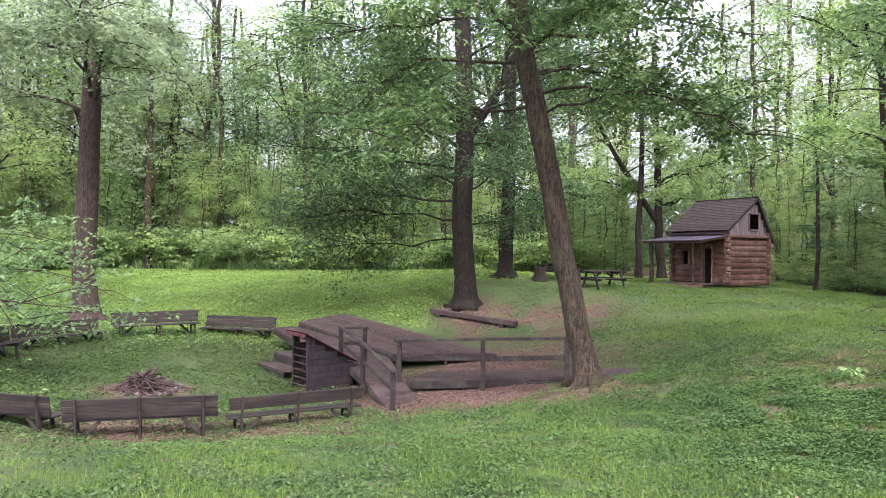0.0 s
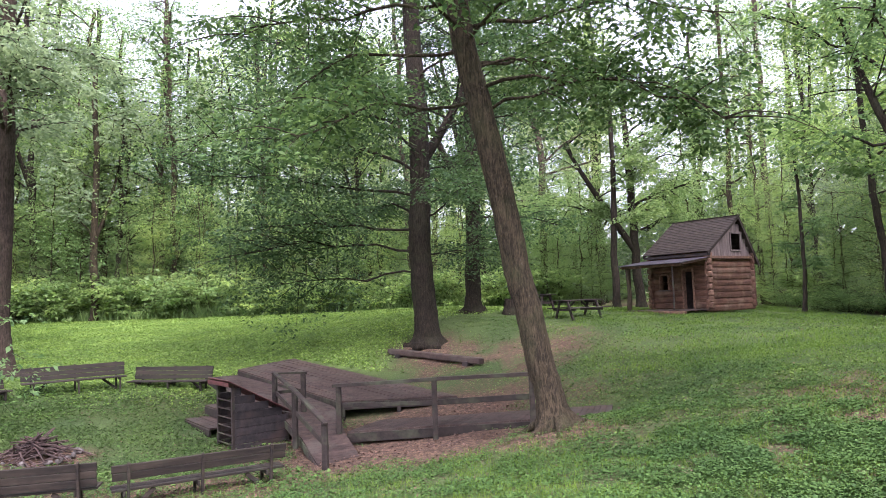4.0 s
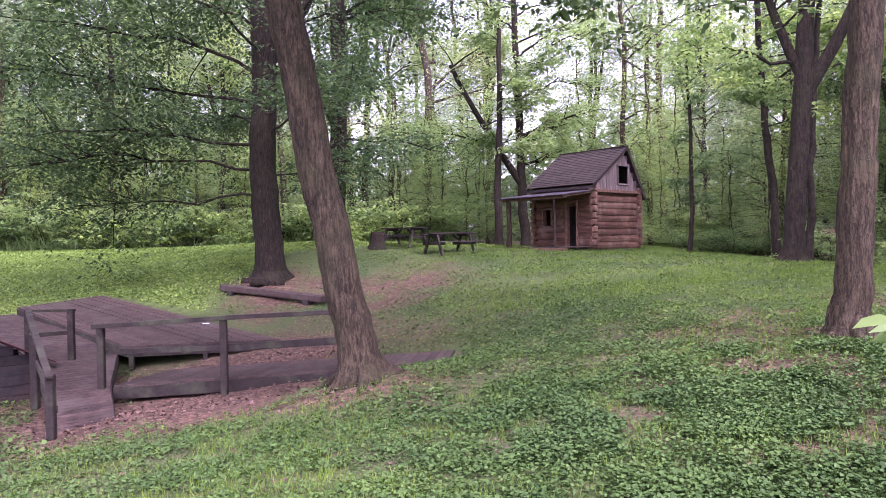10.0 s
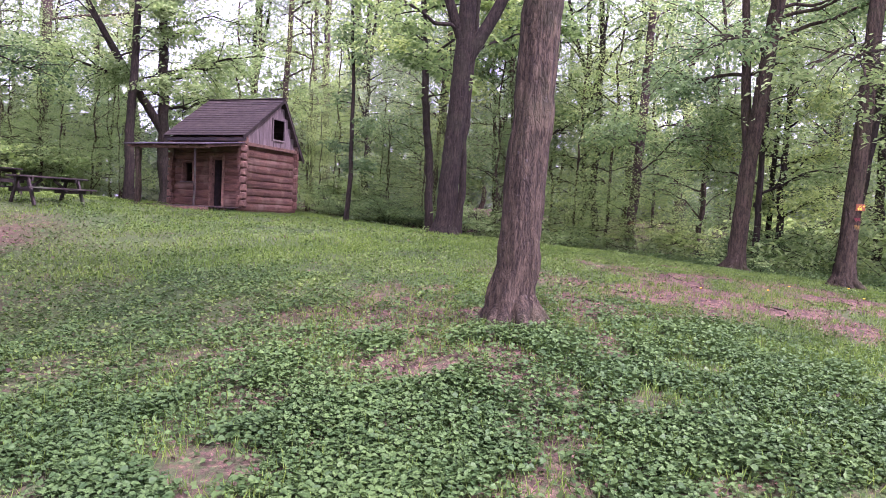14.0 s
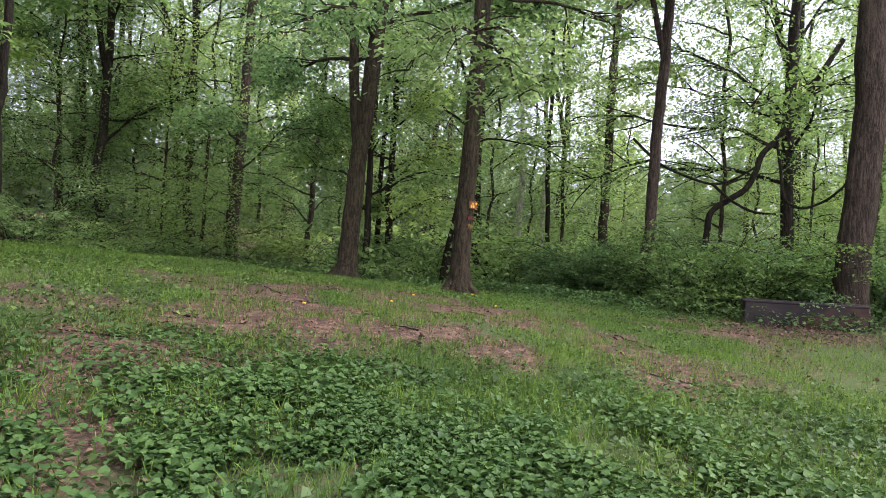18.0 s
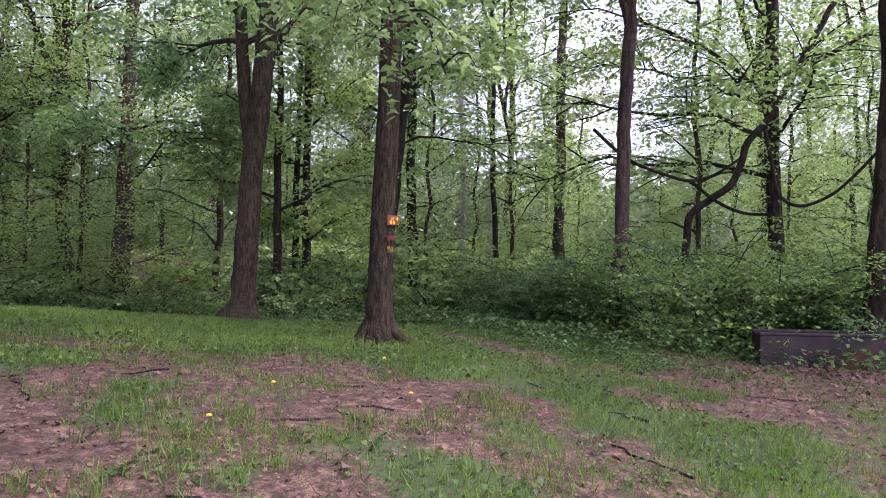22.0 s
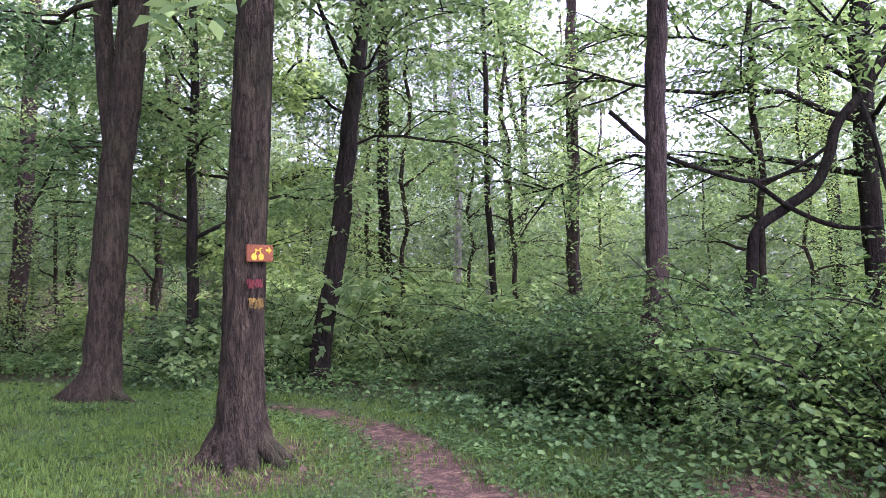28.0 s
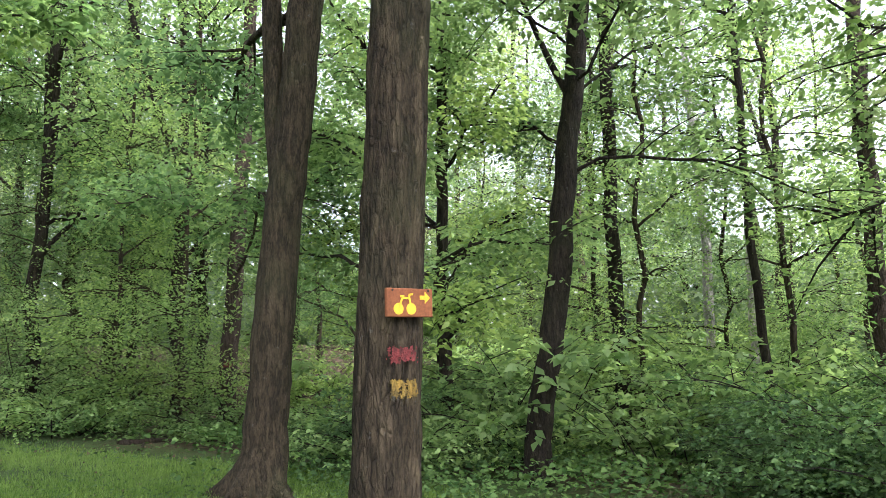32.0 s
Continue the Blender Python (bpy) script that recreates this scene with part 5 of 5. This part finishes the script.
part("window_head", board((0.25, 0.56, 0.06), pose(0.0, 2.2, 1.66)), LOG_DARK, cabin)
part("inner_wall", board((0.03, SL - 0.3, 2.3), pose(1.6, SL / 2, 1.2)), TIMBER_DARK, cabin)
part("floor", board((GW - 0.1, SL - 0.1, 0.06), pose(GW / 2, SL / 2, 0.08)), TIMBER_DARK, cabin)
# notched log ends at the porch corner
for k in range(COURSES):
    z = 0.03 + step * (k + 0.5)
    for w in (-0.12, SL + 0.12):
        bm = board((0.17, 0.20, step * 0.84), pose(-0.06 + crng.normal(0, 0.02), w, z + step * 0.5, crng.normal(0, 3), 0, crng.normal(0, 4)), 0.03)
        part("log_end", bm, LOG_DARK, cabin)


def roof_z(u):
    return ZR - (ZR - ZE) * (UR - u) / (UR + 0.3) if u < UR else ZR - (ZR - ZB) * (u - UR) / (GW + 0.3 - UR)


# gable: upright boards with an open loft hatch
n = 15
for w, hatch in ((-0.08, True), (SL + 0.08, False)):
    for k in range(n):
        u = -0.05 + (GW + 0.1) * (k + 0.5) / n
        low, high = 2.28, roof_z(u) - 0.09
        if high - low < 0.08:
            continue
        spans = [(low, high)]
        if hatch and 1.55 < u < 2.25:
            spans = [(low, 2.62), (3.34, high)]
        for a, b in spans:
            if b - a > 0.05:
                part("gable_board", board(((GW + 0.1) / n - 0.008, 0.024, b - a), pose(u, w + crng.normal(0, 0.004), (a + b) / 2), 0.003), GABLE_BOARD, cabin)
for u in (1.53, 2.27):
    part("hatch_frame", board((0.06, 0.06, 0.80), pose(u, -0.11, 2.98)), GABLE_BOARD, cabin)
for z in (2.60, 3.36):
    part("hatch_frame", board((0.80, 0.07, 0.06), pose(1.9, -0.11, z)), GABLE_BOARD, cabin)
part("loft_floor", board((GW - 0.1, SL - 0.1, 0.05), pose(GW / 2, SL / 2, 2.30)), TIMBER_DARK, cabin)
part("gable_beam", board((GW + 0.5, 0.12, 0.12), pose(GW / 2, -0.10, 2.30)), LOG_DARK, cabin)
# shingle courses on both slopes
for u0, u1, z1, rows in ((-0.3, UR, ZE, 19), (GW + 0.3, UR, ZB, 17)):
    for k in range(rows):
        f0, f1 = k / rows, (k + 1.25) / rows
        a = Vector((u0 + (u1 - u0) * f0, 0, z1 + (ZR - z1) * f0 + 0.035))
        b = Vector((u0 + (u1 - u0) * min(f1, 1.0), 0, z1 + (ZR - z1) * min(f1, 1.0) + 0.012))
        mid, d = (a + b) / 2, b - a
        tilt = math.degrees(math.atan2(-d.z, d.x))
        part("shingle_course", board((d.length, SL + 2 * OV + crng.normal(0, 0.012), 0.022), pose(mid.x, SL / 2, mid.z, 0, tilt, 0), 0.004), SHINGLE, cabin)
for w in (-OV + 0.03, SL + OV - 0.03):
    for u0, z1 in ((-0.3, ZE), (GW + 0.3, ZB)):
        part("barge_board", beam((u0, w, z1 - 0.05), (UR, w, ZR - 0.05), 0.03, 0.10), SHINGLE, cabin)
part("ridge_board", board((0.16, SL + 2 * OV, 0.03), pose(UR, SL / 2, ZR + 0.04)), SHINGLE, cabin)
part("eave_board", board((0.05, SL + 2 * OV, 0.12), pose(-0.2, SL / 2, ZE - 0.09)), TIMBER_DARK, cabin)
# porch
for k in range(11):
    part("porch_plank", board((0.155, SL + 0.2, 0.04), pose(-0.2 - 0.16 * k, SL / 2, 0.13)), WOOD_DECK, cabin)
part("porch_beam", board((0.14, SL + 0.3, 0.12), pose(-PD - 0.08, SL / 2, 0.05)), LOG_DARK, cabin)
for w, r, wig in ((SL - 0.1, 0.10, 0.035), (0.44, 0.035, 0.02)):
    hs = np.linspace(0.1, ZP, 9)
    p = np.stack([-PD + wig * np.sin(hs * 3.1), w + wig * np.cos(hs * 2.3), hs], -1)
    v, f = tube(p, r * (1 + 0.12 * np.sin(hs * 4)), 8, 0.05, crng)
    link_mesh("porch_post", v, f, BARK if r > 0.05 else WOOD_GREY, cabin, "rough crooked log post" if r > 0.05 else "thin pole post")
part("porch_plate", beam((-PD, -0.1, ZP + 0.03), (-PD, SL + 0.2, ZP + 0.03), 0.1, 0.09), LOG_DARK, cabin)
a, b = Vector((-PD - 0.27, 0, ZP + 0.10)), Vector((0.02, 0, 2.33))
for k in range(6):
    mid, d = (a + b) / 2, b - a
    part("porch_roof_board", board((d.length, (SL + 0.5) / 6 - 0.006, 0.03), pose(mid.x, -0.2 + (SL + 0.5) * (k + 0.5) / 6, mid.z, 0, math.degrees(math.atan2(-d.z, d.x)), 0)), PORCH_ROOF, cabin)
for w in (-0.1, 0.95, 1.95, SL + 0.15):
    part("porch_rafter", beam((a.x + 0.08, w, a.z - 0.06), (b.x, w, b.z - 0.06), 0.06, 0.07), LOG_DARK, cabin)


# ---- picnic tables, stump, log ----
def picnic_table(m, label):
    t = thing("picnic_table", m, label, "picnic table", "picnic tables")
    for k in range(5):
        part("table_plank", board((1.83, 0.135, 0.04), pose(0, -0.29 + 0.145 * k, 0.735)), WOOD_GREY, t)
    for s in (-1, 1):
        for k in range(2):
            part("bench_plank", board((1.83, 0.135, 0.04), pose(0, s * (0.60 + 0.145 * k), 0.44)), WOOD_GREY, t)
        part("crosspiece", board((0.045, 1.5, 0.09), pose(s * 0.62, 0, 0.375)), WOOD_GREY, t)
        part("batten", board((0.045, 0.70, 0.08), pose(s * 0.58, 0, 0.675)), WOOD_GREY, t)
        for q in (-1, 1):
            part("leg", beam((s * 0.665, q * 0.26, 0.70), (s * 0.665, q * 0.60, -0.03), 0.11, 0.055, math.pi / 2), WOOD_GREY, t)
        part("brace", beam((s * 0.55, 0, 0.38), (s * 0.15, 0, 0.68), 0.04, 0.07), WOOD_GREY, t)
    return t


pt = picnic_table(pose(6.15, 31.6, gz(6.15, 31.6), 0, 0, 26), "weathered grey-brown wooden picnic table with attached benches")
copy_thing(pt, pose(4.7, 34.6, gz(4.7, 34.6), 0, 0, -40))

srng = np.random.default_rng(2)
hs = np.linspace(-0.1, 0.62, 8)
v, f = tube(np.stack([hs * 0.05, hs * 0, hs], -1), 0.24 * (1 + 0.5 * np.exp(-np.maximum(hs, 0) / 0.2)), 16, 0.05, srng)
f = np.concatenate([f, np.array([[112 + 0, 112 + 1 + k, 112 + 2 + k, 112 + min(3 + k, 15)] for k in range(0, 13, 2)])])
st = thing("tree_stump", pose(3.62, 34.0, gz(3.62, 34.0)), "old weathered tree stump under the shade trees", "stump")
link_mesh("stump_wood", v, f, BARK_DARK, st, smooth=True)

la, lb = Vector((-1.0, 28.55, gz(-1.0, 28.55) + 0.09)), Vector((2.2, 26.05, gz(2.2, 26.05) + 0.09))
lg = thing("fallen_log", pose(*la), "squared weathered log lying on the bare ground", "log")
part("log_body", beam((0, 0, 0.05), lb - la + Vector((0, 0, 0.05)), 0.26, 0.2, bevel=0.03), WOOD_DECK, lg, smooth=False)
for k in (0.12, 0.86):
    p = (lb - la) * k
    part("block", board((0.2, 0.34, 0.16), pose(p.x, p.y, p.z - 0.08, 0, 0, -38)), TIMBER_DARK, lg)

fb = thing("old_trough", pose(21.06, 11.72, gz(21.06, 11.72), 0, 0, -79), "long rusty dark trough lying at the edge of the thicket", "trough")
for yy in (-0.2, 0.2):
    part("side_wall", board((1.85, 0.03, 0.42), pose(0, yy, 0.19), 0.01), RUST, fb)
for xx in (-0.91, 0.91):
    part("end_wall", board((0.03, 0.40, 0.44), pose(xx, 0, 0.18), 0.01), RUST, fb)
part("bottom", board((1.8, 0.38, 0.03), pose(0, 0, 0.02), 0.005), RUST, fb)
for yy in (-0.2, 0.2):
    part("rim", board((1.87, 0.05, 0.04), pose(0, yy, 0.405), 0.01), TIMBER_DARK, fb)


# ---- trail sign and blazes on the tree ----
def on_trunk(seed, z, az, out=0.0):
    """A place on a trunk at that height and bearing."""
    x, y, z0, hs, path, rad = TRUNKS[seed]
    h = z - z0
    r = float(np.interp(h, hs, rad)) + out
    return x + float(np.interp(h, hs, path[:, 0])) + r * math.cos(az), y + float(np.interp(h, hs, path[:, 1])) + r * math.sin(az), z


def blaze(name, seed, z, az, spread, high, material, label, out=0.012):
    """A worn patch of paint that follows the bark."""
    brng = np.random.default_rng(int(100 * z * z) + seed)
    na, nz = 34, 24
    v = [on_trunk(seed, z + high * (j / (nz - 1) - 0.5), math.radians(az + spread * (i / (na - 1) - 0.5)), out + brng.normal(0, 0.0015)) for j in range(nz) for i in range(na)]
    f = []
    for j in range(nz - 1):
        for i in range(na - 1):
            edge = min(min(i, na - 2 - i) / 6.0, min(j, nz - 2 - j) / 4.0, 1.0)
            streak = float(value_noise(i * 0.5, j * 0.16, 1.0, seed + int(z * 10))) * 0.75 + brng.uniform() * 0.25
            if streak < 0.22 + 0.5 * edge:
                f.append((j * na + i, j * na + i + 1, (j + 1) * na + i + 1, (j + 1) * na + i))
    return tagged(link_mesh(name, v, f, material), label, "blaze")


blaze("red_blaze", 14, 0.505, -106, 58, 0.085, BLAZE_RED, "faded red trail blaze painted on the bark")
blaze("yellow_blaze", 14, 0.35, -103, 60, 0.10, BLAZE_YELLOW, "faded yellow trail blaze painted on the bark")
blaze("red_blaze", 12, 0.25, -125, 60, 0.14, BLAZE_RED, "small red trail blaze on the slender tree")
sign_x, sign_y, sign_z = on_trunk(14, 0.745, math.radians(-86), 0.02)
sign = thing("trail_sign", pose(sign_x - 0.05, sign_y, sign_z, 0, 0, -8) @ Matrix.Diagonal((0.88, 1, 0.96, 1)), "brown wooden trail sign with a yellow bicycle and arrow", "sign")
sign_board = part("sign_board", board((0.30, 0.022, 0.14), pose(0, 0, 0), 0.004), SIGN_BROWN, sign)


def flat_shape(points, y, thick=0.003):
    bm = bmesh.new()
    f = bm.faces.new([bm.verts.new((px, y, pz)) for px, pz in points])
    r = bmesh.ops.extrude_face_region(bm, geom=[f])
    for v in r["geom"]:
        if isinstance(v, bmesh.types.BMVert):
            v.co.y -= thick
    bmesh.ops.recalc_face_normals(bm, faces=bm.faces[:])
    return bm


for cx in (-0.078, 0.004):
    part("bicycle_wheel", flat_shape([(cx + 0.031 * math.cos(a), -0.03 + 0.028 * math.sin(a)) for a in np.linspace(0, 6.283, 18)[:-1]], -0.011), SIGN_YELLOW, sign_board)
for a, b in (((-0.078, -0.03), (-0.055, 0.022)), ((-0.055, 0.022), (-0.008, 0.022)), ((0.004, -0.03), (-0.012, 0.038)), ((-0.012, 0.038), (0.014, 0.042)), ((-0.068, 0.03), (-0.042, 0.03))):
    p, q = Vector((a[0], 0, a[1])), Vector((b[0], 0, b[1]))
    n = Vector((-(q - p).z, 0, (q - p).x)).normalized() * 0.005
    part("bicycle_frame", flat_shape([((p + n).x, (p + n).z), ((q + n).x, (q + n).z), ((q - n).x, (q - n).z), ((p - n).x, (p - n).z)], -0.0125), SIGN_YELLOW, sign_board)
part("arrow", flat_shape([(0.062, 0.036), (0.095, 0.036), (0.095, 0.056), (0.128, 0.026), (0.095, -0.004), (0.095, 0.016), (0.062, 0.016)], -0.011), SIGN_YELLOW, sign_board)
for sxx in (-0.115, 0.118):
    part("screw", flat_shape([(sxx + 0.006 * math.cos(a), 0.06 + 0.006 * math.sin(a)) for a in np.linspace(0, 6.283, 9)[:-1]], -0.011), WOOD_GREY, sign_board)


# ---- vines in the thicket ----
def smooth_path(points, n=8):
    """A smooth line through a few given points."""
    p = [np.array(q, float) for q in points]
    p = [2 * p[0] - p[1]] + p + [2 * p[-1] - p[-2]]
    out = []
    for a, b, c, d in zip(p, p[1:], p[2:], p[3:]):
        for k in range(n):
            t = k / n
            out.append(0.5 * (2 * b + (c - a) * t + (2 * a - 5 * b + 4 * c - d) * t * t + (3 * b - a - 3 * c + d) * t**3))
    out.append(p[-2])
    return np.array(out)


vrng = np.random.default_rng(6)
vine = thing("hanging_vine", pose(25.3, 13.2, gz(25.3, 13.2)), "thick dark looping vine hanging from the crooked tree", "vine")
origin = np.array([25.3, 13.2, gz(25.3, 13.2)])
STEMS = [([(25.25, 13.8, -1.1), (25.21, 13.82, -0.2), (25.2, 13.74, 0.55), (25.21, 13.67, 1.03), (25.32, 13.32, 1.33), (25.43, 12.96, 1.61), (25.52, 12.77, 2.03), (25.62, 12.66, 2.42), (25.81, 12.36, 2.8), (26.0, 12.03, 3.37), (26.26, 11.61, 4.2), (26.6, 11.1, 5.2)], 0.075, 0.06),
         [(24.6, 15.4, 2.7), (24.91, 14.83, 2.15), (25.07, 14.26, 1.87), (25.31, 13.68, 1.7), (25.43, 13.23, 1.82), (25.53, 12.79, 2.11)],
         [(25.31, 13.68, 1.7), (25.23, 13.23, 1.3), (25.12, 12.76, 1.05), (25.0, 12.3, 1.0)],
         [(25.81, 12.36, 2.7), (25.4, 12.26, 2.07), (25.2, 12.15, 1.39), (25.07, 11.84, 1.15), (24.93, 11.45, 1.25), (24.78, 11.1, 1.52), (24.5, 10.5, 2.2)]]
for s in STEMS:
    pts, ra, rb = s if isinstance(s, tuple) else (s, 0.035, 0.025)
    q = smooth_path(pts) - origin
    v, f = tube(q, np.linspace(ra, rb, len(q)), 9, 0.06, vrng)
    link_mesh("vine_stem", v, f, BARK_DARK, vine, smooth=True)


# ---- small things on the ground ----
def twig_on_ground(x, y, length, az, r, material, label):
    rng = np.random.default_rng(int(abs(x * 913 + y * 77)))
    n = 7
    p = np.array([(x + length * (k / (n - 1) - 0.5) * math.cos(az) + rng.normal(0, 0.02), y + length * (k / (n - 1) - 0.5) * math.sin(az) + rng.normal(0, 0.02), 0) for k in range(n)])
    p[:, 2] = surface_z(p[:, 0], p[:, 1]) + r * 0.6
    v, f = tube(p, np.linspace(r, r * 0.5, n), 6, 0.08, rng)
    return tagged(link_mesh("fallen_twig", v, f, material), label, "twig", "fallen twigs")


grng = np.random.default_rng(15)
for k in range(46):
    px, py = grng.uniform(11, 19), grng.uniform(12.5, 18)
    if math.hypot(px - 14, py - 13.3) < 0.5:
        continue
    twig_on_ground(px, py, grng.uniform(0.15, 0.6), grng.uniform(0, 3.14), grng.uniform(0.004, 0.011), BARK_DARK if k % 3 else BARK_GREY, "thin dry fallen twig lying on the soil")
twig_on_ground(23.0, 27.2, 1.6, 0.3, 0.05, BARK_GREY, "grey fallen branch lying at the wood's edge")
twig_on_ground(22.4, 26.4, 1.1, 1.1, 0.035, BARK_GREY, "grey fallen branch lying at the wood's edge")
twig_on_ground(21.4, 29.0, 1.4, -0.4, 0.05, BARK_GREY, "grey fallen branch lying at the wood's edge")

# a scrap on the stage
bm = board((0.16, 0.10, 0.02), pose(0, 0, 0), 0.004)
scrap = part("paper_scrap", bm, WHITE_BIT, None)
scrap.matrix_world = pose(-0.55, 24.55, -1.43, 2, 3, 30)
tagged(scrap, "small white paper scrap lying on the stage", "scrap")

# dandelions in the grass
for dx, dy in ((15.2, 15.9), (15.6, 15.0), (14.2, 15.6), (13.0, 15.8), (16.9, 15.9)):
    dz = float(surface_z(np.array(dx), np.array(dy)))
    fl = thing("dandelion", pose(dx, dy, dz), "yellow dandelion flower in the grass", "flower", "dandelions")
    v, f = tube(np.array([(0, 0, 0), (0.005, 0, 0.06), (0, 0.004, 0.12)]), [0.003, 0.0025, 0.002], 5)
    link_mesh("stalk", v, f, GRASS_BLADE, fl)
    bm = bmesh.new()
    bmesh.ops.create_icosphere(bm, subdivisions=1, radius=0.02)
    bm.transform(pose(0, 0, 0.125) @ Matrix.Diagonal((1, 1, 0.5, 1)))
    part("flower_head", bm, SIGN_YELLOW, fl)
